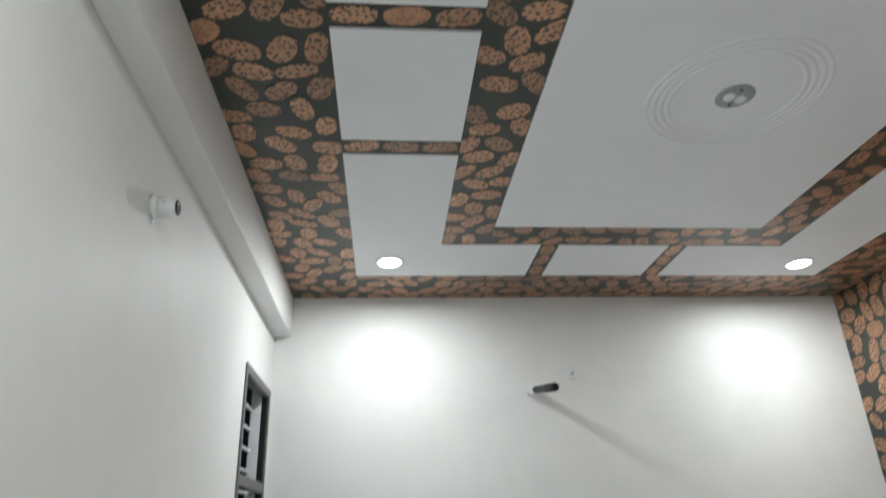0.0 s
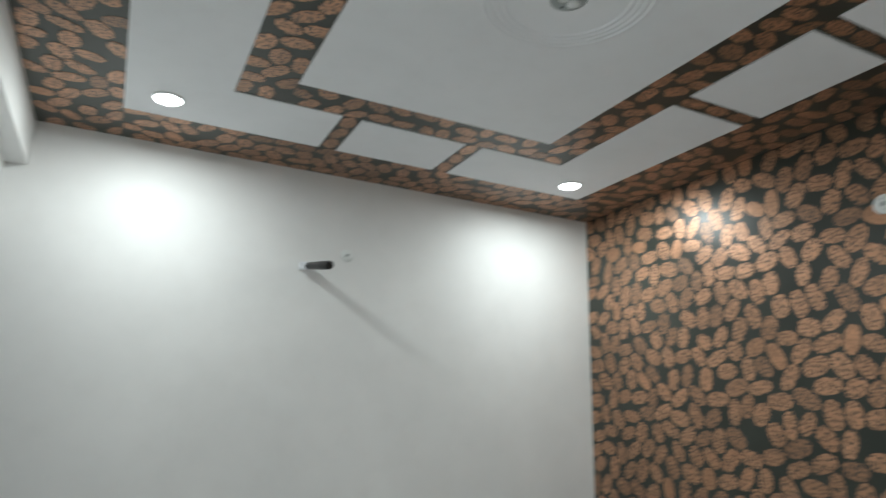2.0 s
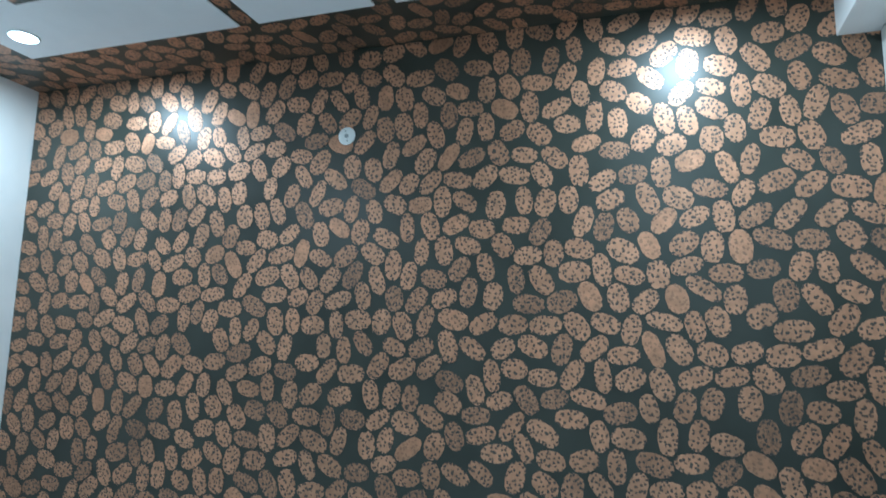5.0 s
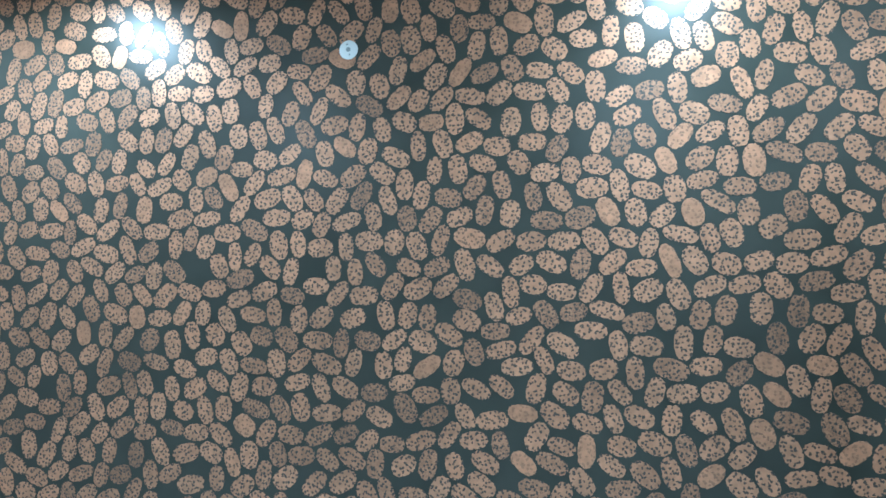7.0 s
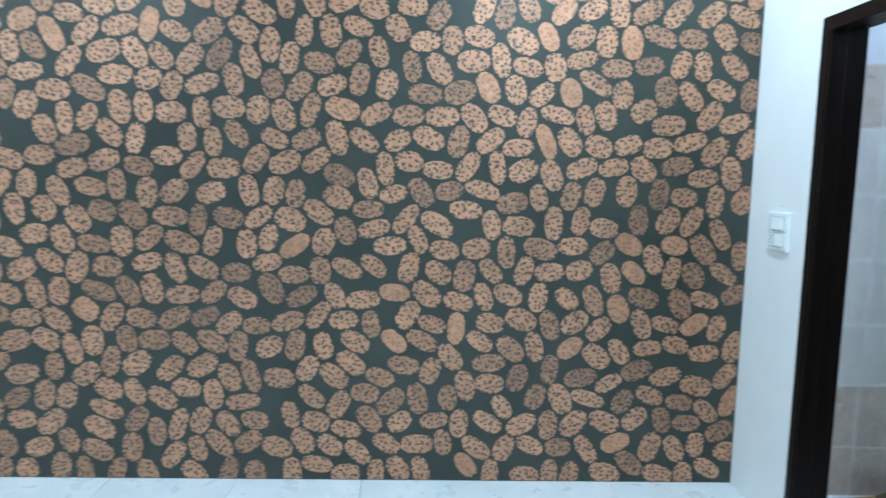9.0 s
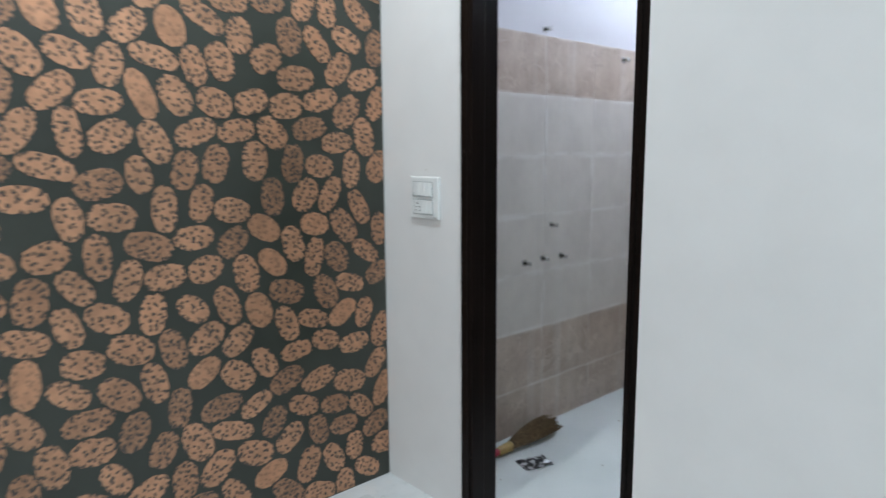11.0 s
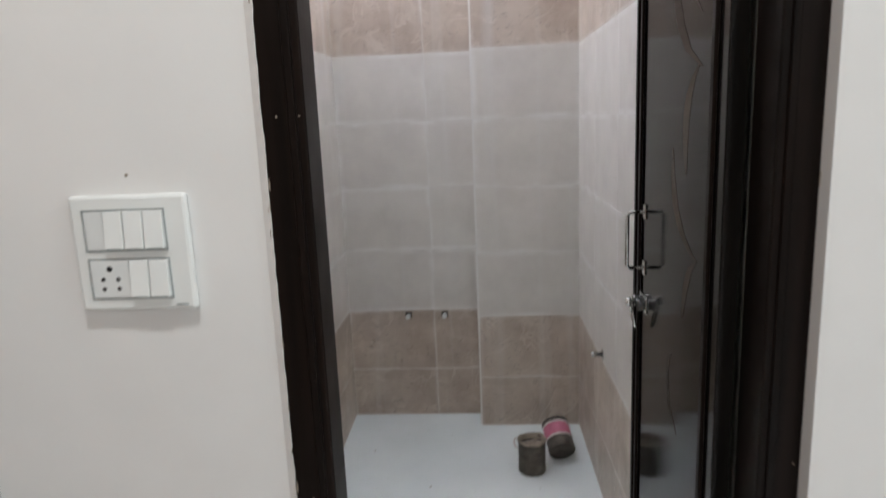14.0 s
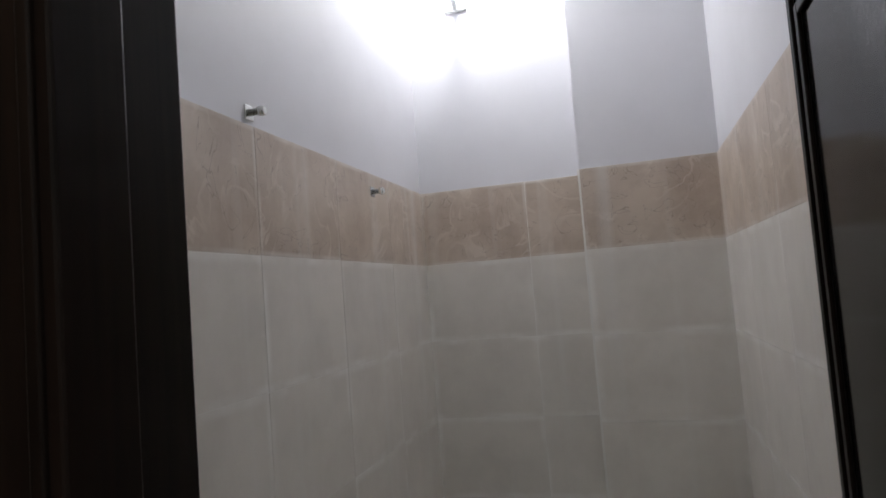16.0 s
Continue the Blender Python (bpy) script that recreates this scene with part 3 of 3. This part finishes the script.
cctv = empty("security_camera", "white turret security camera on the white wall", "security camera", "", pose(X0, 1.945, 2.715, 0, 90, 0) @ Matrix.Scale(0.74, 4))
part("base", lathe([(0.056, 0), (0.056, 0.014), (0.050, 0.022), (0.045, 0.024)], 36), M_PLASTIC, cctv)
part("body", lathe([(0.046, 0.020), (0.047, 0.05), (0.043, 0.075), (0.037, 0.094), (0.034, 0.097)], 36), M_PLASTIC, cctv)
part("lens_face", lathe([(0.033, 0.095), (0.033, 0.101), (0.024, 0.103), (0.016, 0.099)], 32), M_BLACK, cctv, "black glossy lens face")
part("badge", box((-0.008, -0.0475, 0.05), (-0.002, -0.0455, 0.062)), M_GREYPLASTIC, cctv)
part("cable", tube([(0.05, -0.012, 0.01), (0.066, -0.014, 0.014), (0.075, -0.013, 0.008), (0.078, -0.013, 0.001)], 0.004), M_PLASTIC, cctv)

arm = empty("lamp_arm", "bare black lamp arm with loose wires on the white wall", "wall lamp", "", pose(1.09, Y1, 2.597, 90, 0, 0) @ pose(0, 0, 0, 7, 19, 0))
part("bracket", box((-0.02, -0.024, 0), (0.02, 0.024, 0.075), 0.005), M_WHITEMETAL, arm, "pale wall bracket")
part("tube", lathe([(0.021, 0.07), (0.024, 0.085), (0.024, 0.19), (0.027, 0.2), (0.027, 0.30), (0.022, 0.315), (0.018, 0.305)], 24), M_BLACK, arm)
for s in (-1, 1):
    part("wire", tube([(-0.015, s * 0.012, 0.02), (-0.04, s * 0.016, 0.045), (-0.052, s * 0.014, 0.06)], 0.005, 6), M_WHITEMETAL, arm)


def switch_board():
    """Local x to the viewer's right, y up, z off the wall."""
    W, HH = 0.170, 0.167
    ob = empty("switch_board", "white plastic switch board with socket and switches", "switch board", "", pose(3.079, Y0, 1.262, 90, 0, 180))
    part("plate", box((-W / 2, -HH / 2, 0), (W / 2, HH / 2, 0.014), 0.005), M_PLASTIC, ob)
    for yc, count, socket in ((0.034, 4, False), (-0.036, 4, True)):
        y0, y1 = yc - 0.028, yc + 0.028
        x0, x1 = -0.064, 0.052
        frame_part = part("module_frame", boxes(((x0 - 0.002, y0 - 0.002, 0.012), (x1 + 0.002, y0, 0.0155)), ((x0 - 0.002, y1, 0.012), (x1 + 0.002, y1 + 0.002, 0.0155)),
                          ((x0 - 0.002, y0, 0.012), (x0, y1, 0.0155)), ((x1, y0, 0.012), (x1 + 0.002, y1, 0.0155))), M_GREYPLASTIC, ob, "thin dark frame line")
        step = (x1 - x0) / 4
        first = 2 if socket else 1
        plain = part("socket" if socket else "blank", box((x0 + 0.001, y0 + 0.001, 0.012), (x0 + first * step - 0.001, y1 - 0.001, 0.0165), 0.001), M_PLASTIC_B, ob)
        if socket:
            sx = x0 + step
            for hx, hy, r in ((0, 0.015, 0.0042), (-0.011, 0.0, 0.0032), (0.011, 0.0, 0.0032), (-0.011, -0.014, 0.0032), (0.011, -0.014, 0.0032)):
                part("socket_hole", lathe([(r, 0.0155), (r, 0.0168), (r * 0.5, 0.0169)], 14, pose(sx + hx, yc + hy, 0)), M_BLACK, plain)
        for k in range(first, 4):
            kx = x0 + k * step
            bm = box((kx + 0.001, y0 + 0.002, 0.012), (kx + step - 0.001, y1 - 0.001, 0.018), 0.0012)
            for v in bm.verts:
                if v.co.y < yc and v.co.z > 0.015:
                    v.co.z += 0.0045
            key = part("rocker", bm, M_PLASTIC, ob)
            part("mark", box((kx + 0.004, y0 + 0.001, 0.0155), (kx + step - 0.004, y0 + 0.0035, 0.0228)), M_GREYPLASTIC, key)
    part("release_tab", box((0.056, -0.077, 0.012), (0.074, -0.074, 0.0152)), M_GREYPLASTIC, ob)


switch_board()


# ---- fixtures in the bathroom ----
def tap_stub(place, turn, name="water_stub", flange=None, plug=None):
    """A capped pipe end: local z off the wall."""
    ob = empty(name, "capped chrome water pipe stub in the tiles", "pipe stub", "pipe stubs", Matrix.Translation(place) @ pose(0, 0, 0, *turn))
    part("flange", box((-0.016, -0.016, 0), (0.016, 0.016, 0.004), 0.0015), flange or M_CHROME, ob)
    part("stub", lathe([(0.008, 0.002), (0.008, 0.026), (0.011, 0.027), (0.011, 0.040), (0.008, 0.042)], 16), plug or M_CHROME, ob)


TZ = 0.009
for y, z in ((-1.265, 0.886), (-1.406, 0.895), (-1.56, 0.892), (-1.475, 1.063)):
    tap_stub((BX1 - TZ, y, z), (0, -90, 0))
tap_stub((BX1, -1.41, 2.032), (0, -90, 0), "shower_stub")
tap_stub((BX1 - TZ, -2.09, 1.942), (0, -90, 0), "shower_stub")
for x in (2.952, 2.778):
    tap_stub((x, BY0 + TZ, 0.509), (-90, 0, 0), "water_stub", M_TIN, M_PLASTIC)
tap_stub((BX0 + TZ, -1.89, 0.565), (0, 90, 0))

lamp = empty("bath_lamp", "bare white bulb in a wall holder, switched on", "wall lamp", "", pose(3.04, BY0, 2.75))
part("holder_base", box((-0.045, 0, -0.045), (0.045, 0.022, 0.045), 0.006), M_PLASTIC, lamp)
part("holder", lathe([(0.031, 0), (0.031, 0.06), (0.022, 0.07)], 24, pose(-0.05, 0.30, -0.055)), M_PLASTIC, lamp)
part("bulb", lathe([(0.012, 0.07), (0.02, 0.09), (0.03, 0.13), (0.026, 0.165), (0.008, 0.182)], 20, pose(-0.05, 0.30, -0.055)), M_BULB, lamp, "lit white bulb")
part("elbow", tube([(0, 0.015, -0.03), (-0.02, 0.16, -0.034), (-0.05, 0.30, -0.05)], 0.012), M_PLASTIC, lamp)

for px, py, tilt, label, has_pink in ((2.41, -2.085, (0, 0, 0), "open rusty tin with dried cement on the bathroom floor", False),
                                     (2.28, -2.14, (62, 16, 0), "tipped pink labelled can leaning on a tin", True)):
    r, hgt = 0.056, 0.135
    can = empty("paint_can" if has_pink else "tin", label, "can", "cans", pose(px, py, 0.0475 if has_pink else -0.004, *tilt))
    part("body", lathe([(r * 0.97, 0), (r, 0.003), (r, 0.02), (r * 0.985, 0.024), (r * 0.985, hgt - 0.02), (r, hgt - 0.015), (r, hgt), (r * 0.95, hgt), (r * 0.94, hgt - 0.03)], 32), M_TIN, can)
    if has_pink:
        part("label_band", lathe([(r * 1.001, 0.055), (r * 1.004, 0.056), (r * 1.004, 0.112), (r * 1.001, 0.113)], 32), M_PINK, can, "pink printed band")
        for zz in (0.048, 0.112):
            part("label_stripe", lathe([(r * 1.003, zz), (r * 1.007, zz + 0.002), (r * 1.007, zz + 0.008), (r * 1.003, zz + 0.01)], 32), M_CREAM, can)
        part("rim", lathe([(r * 0.99, hgt - 0.004), (r * 1.03, hgt - 0.002), (r * 1.03, hgt + 0.004), (r * 0.95, hgt + 0.004)], 32), M_TIN, can)
    else:
        bm = lathe([(r * 0.9, hgt - 0.05), (r * 0.9, hgt - 0.024), (r * 0.5, hgt - 0.022), (r * 0.15, hgt - 0.016)], 24)
        for v in bm.verts:
            v.co.z += 0.014 * noise.noise(v.co * 55)
        part("dried_cement", bm, M_CEMENT, can)
        bm = lathe([(r * 0.985, hgt - 0.004), (r * 1.05, hgt - 0.002), (r * 1.05, hgt + 0.004), (r * 0.95, hgt + 0.004), (r * 0.93, hgt - 0.022)], 32)
        bmesh.ops.delete(bm, geom=[f for f in bm.faces if len(f.verts) > 4], context="FACES_ONLY")
        for v in bm.verts:
            v.co *= 1 + 0.05 * noise.noise(v.co * 40)
        part("rim", bm, M_CEMENT, can, "cement crusted rim")
        part("wire_loop", tube([(r * 1.0, 0.01, hgt - 0.03), (r * 1.2, 0.012, hgt - 0.025), (r * 1.3, 0.0, hgt - 0.008), (r * 1.2, -0.012, hgt + 0.002), (r * 1.0, -0.012, hgt - 0.006)], 0.003, 8), M_CREAM, can)

broom = empty("broom", "grass broom with red handle lying on the bathroom floor", "broom", "", pose(3.125, -0.72, 0.022, 0, 0, -89.6))
part("handle", lathe([(0.014, 0), (0.017, 0.004), (0.017, 0.24), (0.018, 0.245)], 20, pose(0, 0, 0, 0, 90, 0)), M_RED, broom)
part("ferrule", lathe([(0.019, 0.24), (0.021, 0.245), (0.026, 0.33), (0.024, 0.335)], 20, pose(0, 0, 0, 0, 90, 0)), M_GOLD, broom)
bm = bmesh.new()
rng = random.Random(4)
for k in range(420):
    a, rr = rng.uniform(0, 2 * math.pi), math.sqrt(rng.random())
    L = 0.25 + 0.10 * rng.random()
    pts = []
    for j in range(5):
        u = j / 4
        spread = 0.02 + 0.026 * math.sin(min(1, u * 1.15) * math.pi * 0.52)
        y = rr * spread * math.cos(a) * 1.25 + 0.012 * u * math.sin(3 * a)
        zz = rr * spread * math.sin(a) * 0.75 + 0.03 * u
        pts.append(Vector((0.32 + L * u, y, max(zz, -0.022 + 0.002 * rr))))
    w = 0.0016
    prev = None
    for p in pts:
        row = [bm.verts.new(p + Vector((0, w, 0))), bm.verts.new(p + Vector((0, -w, 0))), bm.verts.new(p + Vector((0, 0, 2 * w)))]
        if prev:
            for i in range(3):
                bm.faces.new((prev[i], prev[(i + 1) % 3], row[(i + 1) % 3], row[i]))
        prev = row
part("bristles", bm, M_GRASS, broom, "bundle of dry brown grass", "stuff")

bm = bmesh.new()
cells = [[bm.verts.new((x * 0.1 - 0.05, y * 0.15 - 0.075, 0.003 + 0.012 * abs(noise.noise(Vector((x * 2.3, y * 2.9, 1.7)))))) for y in (i / 10 for i in range(11))] for x in (i / 8 for i in range(9))]
for i in range(8):
    for j in range(10):
        bm.faces.new((cells[i][j], cells[i + 1][j], cells[i + 1][j + 1], cells[i][j + 1]))
ext = bmesh.ops.extrude_face_region(bm, geom=list(bm.faces))
for v in ext["geom"]:
    if isinstance(v, bmesh.types.BMVert):
        v.co.z -= 0.003
thing("foil_wrapper", bm, M_FOIL, "crumpled black and silver foil wrapper on the floor", "wrapper", at=pose(2.965, -1.04, -0.004, 0, 0, -18))


rng = random.Random(31)
for k in range(16):
    w = rng.uniform(0.002, 0.0042)
    bm = box((-w, -w * 0.7, 0), (w, w * 0.7, w * 0.8), w * 0.3)
    for v in bm.verts:
        v.co *= 1 + 0.5 * noise.noise(v.co * 300 + Vector((k, 0, 0)))
    thing("crumb", bm, M_CEMENT, "small crumb of dried mortar on the bathroom floor", "debris", "mortar crumbs",
          at=pose(rng.uniform(2.3, 3.1), rng.uniform(-2.3, -0.75), -0.004, 0, 0, rng.uniform(0, 180)))


# ---- floor tiles, wall tiles and dabs ----
def shared(cache, key, make):
    if key not in cache:
        cache[key] = make()
    return cache[key]


def slab_mesh(name, a, b, bevel, material):
    return mesh_of(name, box(a, b, bevel), material)


TILES = {}


def lay(parent, name, mesh, at):
    ob = new(name, mesh)
    ob.parent = parent
    ob.matrix_basis = at
    return ob


FT = 0.6
nx, ny = int((X1 - X0) / FT) + 1, int((Y1 - Y0) / FT) + 1
for i in range(nx):
    for j in range(ny):
        x0, y0 = X1 - (i + 1) * FT, Y0 + j * FT
        w, d = min(FT, X1 - max(x0, X0) - i * FT), min(FT, Y1 - y0)
        if w < 0.02 or d < 0.02:
            continue
        x0 = max(x0, X0)
        me = shared(TILES, ("f", round(w, 3), round(d, 3)), lambda: slab_mesh("floor_tile", (0.001, 0.001, -0.006), (w - 0.001, d - 0.001, 0), 0.0008, M_FLOOR))
        lay(floor, "floor_tile", me, pose(x0, y0, 0))

ROWS = ((-0.004, 0.236, M_BAND), (0.236, 0.532, M_BAND), (0.532, 0.828, M_TILE), (0.828, 1.124, M_TILE), (1.124, 1.42, M_TILE), (1.42, 1.716, M_TILE), (1.716, 2.002, M_BAND))


def tile_wall(parent, length, place, first=0.41):
    """Tiles of 0.41 m along a wall, the first one cut; place(u) gives the pose whose x runs along the wall and y goes into the room."""
    part("grout", box((0, 0, -0.004), (length, 0.0068, 2.002)), M_GROUT, parent).matrix_basis = place(0)
    for z0, z1, m in ROWS:
        u = 0.0
        while u < length - 0.01:
            w = min(0.41 if u else first, length - u)
            me = shared(TILES, (m.name, round(w, 3), round(z1 - z0, 3)), lambda: slab_mesh("wall_tile", (0.0008, 0, 0.0008), (w - 0.0008, 0.008, z1 - z0 - 0.0008), 0.0006, m))
            lay(parent, "wall_tile", me, place(u) @ pose(0, 0, z0))
            u += w


tile_wall(bath_wall_east, BY1 - BY0, lambda u: pose(BX1, BY0 + u, 0, 0, 0, 90), 0.39)
tile_wall(bath_wall_south, BX1 - COLX - 0.008, lambda u: pose(BX1 - 0.008 - u, BY0, 0, 0, 0, 0) @ Matrix.Diagonal((-1, 1, 1, 1)))
tile_wall(bath_column, COLX - BX0 + 0.0, lambda u: pose(COLX - u, COLY, 0, 0, 0, 0) @ Matrix.Diagonal((-1, 1, 1, 1)), COLX - BX0)
tile_wall(bath_wall_west, BY1 - COLY - 0.008, lambda u: pose(BX0, COLY + 0.008 + u, 0, 0, 0, 90) @ Matrix.Diagonal((1, -1, 1, 1)))
tile_wall(bath_column, COLY - BY0 - 0.008, lambda u: pose(COLX, COLY - u, 0, 0, 0, -90))


def pack(width, height, area, seed, a=0.0745, b=0.0462, rounds=75):
    """Dabs of a sponge laid close together at all angles: places, angles and half sizes."""
    rs = np.random.RandomState(seed)
    step = math.sqrt(area)
    cols, lines = max(1, round(width / step / 1.07)), max(1, round(height / step * 1.07))
    gx, gy = np.meshgrid((np.arange(cols) + 0.5) / cols * width, (np.arange(lines) + 0.5) / lines * height)
    gx = gx + (np.arange(lines) % 2)[:, None] * width / cols * 0.5 - width / cols * 0.25
    p = np.stack([gx.ravel(), gy.ravel()], 1) + rs.normal(0, 0.03, (gx.size, 2))
    n = len(p)
    ang = np.where(rs.rand(n) < 0.62, rs.normal(0, 0.7, n), rs.normal(math.pi / 2, 0.4, n))
    aa, bb = a * rs.uniform(0.86, 1.08, n), b * rs.uniform(0.86, 1.1, n)
    k = min(14, n - 1)
    for it in range(rounds):
        if it % 6 == 0:
            d2 = ((p[:, None] - p[None]) ** 2).sum(2)
            near = np.argsort(d2, 1)[:, 1:k + 1]
        axis = np.stack([np.cos(ang), np.sin(ang)], 1)
        offs = np.array([-1, 0, 1])[None, :, None] * ((aa - bb)[:, None, None]) * axis[:, None]
        c = p[:, None] + offs
        diff = c[:, None, :, None] - c[near][:, :, None]
        dist = np.sqrt((diff ** 2).sum(-1)) + 1e-9
        need = bb[:, None, None, None] + bb[near][:, :, None, None] + 0.006
        push = np.clip(need - dist, 0, None)[..., None] * diff / dist[..., None]
        force = push.sum((1, 3))
        p = p + 0.16 * force.sum(1)
        arm_ = offs[:, :, 0] * force[:, :, 1] - offs[:, :, 1] * force[:, :, 0]
        ang = ang + np.clip(22.0 * arm_.sum(1), -0.12, 0.12)
        p[:, 0], p[:, 1] = np.clip(p[:, 0], b * 0.7, width - b * 0.7), np.clip(p[:, 1], b * 0.7, height - b * 0.7)
    return p, ang, aa, bb


def dab_outline(rs, a, b, n=40):
    """A rounded oblong with a ragged rim and a slight lopsided swell."""
    pts, lean, swell = [], rs.uniform(0, 6.3), rs.uniform(0.0, 0.07)
    for k in range(n):
        t = 2 * math.pi * k / n
        c, s = math.cos(t), math.sin(t)
        r = 1 + rs.uniform(-0.055, 0.03) + swell * math.cos(2 * t + lean)
        if rs.rand() < 0.06:
            r -= 0.08
        pts.append((a * r * math.copysign(abs(c) ** 0.86, c), b * r * math.copysign(abs(s) ** 0.86, s)))
    return pts


DAB = 0.0012


def dab_mesh(rs):
    bm = bmesh.new()
    rim = dab_outline(rs, 1.0, 1.0)
    low = [bm.verts.new((x, y, 0)) for x, y in rim]
    top = [bm.verts.new((x * 0.99, y * 0.99, DAB)) for x, y in rim]
    bm.faces.new(top)
    for k in range(len(rim)):
        bm.faces.new((low[k], low[(k + 1) % len(rim)], top[(k + 1) % len(rim)], top[k]))
    return mesh_of("dab", bm, M_COPPER)


def joined_dabs(name, rows, parent, label):
    """rows: (matrix, a, b, x0, x1, y0, y1) with the limits of the painted field in the matrix's plane."""
    verts, faces, rs = [], [], np.random.RandomState(7)
    for m, x, y, ang, a, b, (fx0, fx1, fy0, fy1) in rows:
        rim, c, s = dab_outline(rs, a, b), math.cos(ang), math.sin(ang)
        flat = [(min(max(x + c * u - s * v, fx0), fx1), min(max(y + s * u + c * v, fy0), fy1)) for u, v in rim]
        n, base = len(flat), len(verts)
        lift = DAB * (1 + 0.09 * (len(faces) // 41 % 9))
        verts += [m @ Vector((u, v, 0)) for u, v in flat] + [m @ Vector((u, v, lift)) for u, v in flat]
        faces.append(tuple(range(base + n, base + 2 * n)))
        faces += [(base + k, base + (k + 1) % n, base + n + (k + 1) % n, base + n + k) for k in range(n)]
    me = bpy.data.meshes.new(name)
    me.from_pydata(verts, [], faces)
    me.materials.append(M_COPPER)
    ob = new(name, me)
    ob.parent = parent
    return tagged(ob, label, kind="stuff")


# east wall: u runs south from the north corner, v up
M_EAST = Matrix(((0, 0, -1, X1), (-1, 0, 0, Y1), (0, 1, 0, 0), (0, 0, 0, 1)))
EW, EH = Y1 - Y0, H
p, ang, aa, bb = pack(EW, EH, 0.0166, 3)
rs = np.random.RandomState(11)
dabs = [dab_mesh(rs) for _ in range(12)]
rest, single = [], 0
for k in range(len(p)):
    x, y = p[k]
    inside = aa[k] * 1.05 < x < EW - aa[k] * 1.05 and aa[k] * 1.05 < y < EH - aa[k] * 1.05
    if inside and 2.3 < x and 0.25 < y < 2.35 and single < 300:
        lay(wall_east, "copper_dab", dabs[k % 12], M_EAST @ pose(x, y, 0, 0, 0, math.degrees(ang[k])) @ Matrix.Diagonal((aa[k], bb[k], 1 + 0.09 * (k % 9), 1)))
        single += 1
    else:
        rest.append((M_EAST, x, y, ang[k], aa[k], bb[k], (0.004, EW - 0.004, 0.004, EH - 0.004)))
joined_dabs("copper_dabs", rest, wall_east, "copper sponge dabs on dark green paint")

# ceiling borders
M_UP = Matrix(((1, 0, 0, 0), (0, -1, 0, 0), (0, 0, -1, H), (0, 0, 0, 1)))
rows = []


def border(x0, y0, x1, y1, seed, a=0.071, b=0.043):
    q, an, qa, qb = pack(x1 - x0, y1 - y0, 0.0166, seed, a, b, 60)
    if min(x1 - x0, y1 - y0) < 0.14:
        n = max(1, round(max(x1 - x0, y1 - y0) / 0.165))
        along_x = x1 - x0 > y1 - y0
        r2 = np.random.RandomState(seed)
        q = np.array([((i + 0.5) / n * (x1 - x0), (y1 - y0) / 2) if along_x else ((x1 - x0) / 2, (i + 0.5) / n * (y1 - y0)) for i in range(n)])
        an = r2.normal(0 if along_x else math.pi / 2, 0.12, n)
        qa, qb = np.full(n, 0.075), np.full(n, 0.04)
    for k in range(len(q)):
        rows.append((M_UP, x0 + q[k][0], -(y0 + q[k][1]), -an[k], qa[k], qb[k], (x0 + 0.003, x1 - 0.003, -y1 + 0.003, -y0 - 0.003)))


border(CX0, CY0, PX[0], CY1, 21)
border(PX[5], CY0, CX1, CY1, 22)
border(PX[0], CY0, PX[5], PY[0], 23)
border(PX[0], PY[5], PX[5], CY1, 24)
border(PX[1], PY[1], PX[2], PY[4], 25)
border(PX[3], PY[1], PX[4], PY[4], 26)
border(PX[2], PY[1], PX[3], PY[2], 27)
border(PX[2], PY[3], PX[3], PY[4], 28)
for k, (b0, b1) in enumerate(BARX):
    border(b0, PY[0], b1, PY[1], 30 + k)
    border(b0, PY[4], b1, PY[5], 32 + k)
for k, (b0, b1) in enumerate(BARY):
    border(PX[0], b0, PX[1], b1, 34 + k)
    border(PX[4], b0, PX[5], b1, 36 + k)
joined_dabs("copper_dabs", rows, ceiling, "copper sponge dabs on dark green borders")
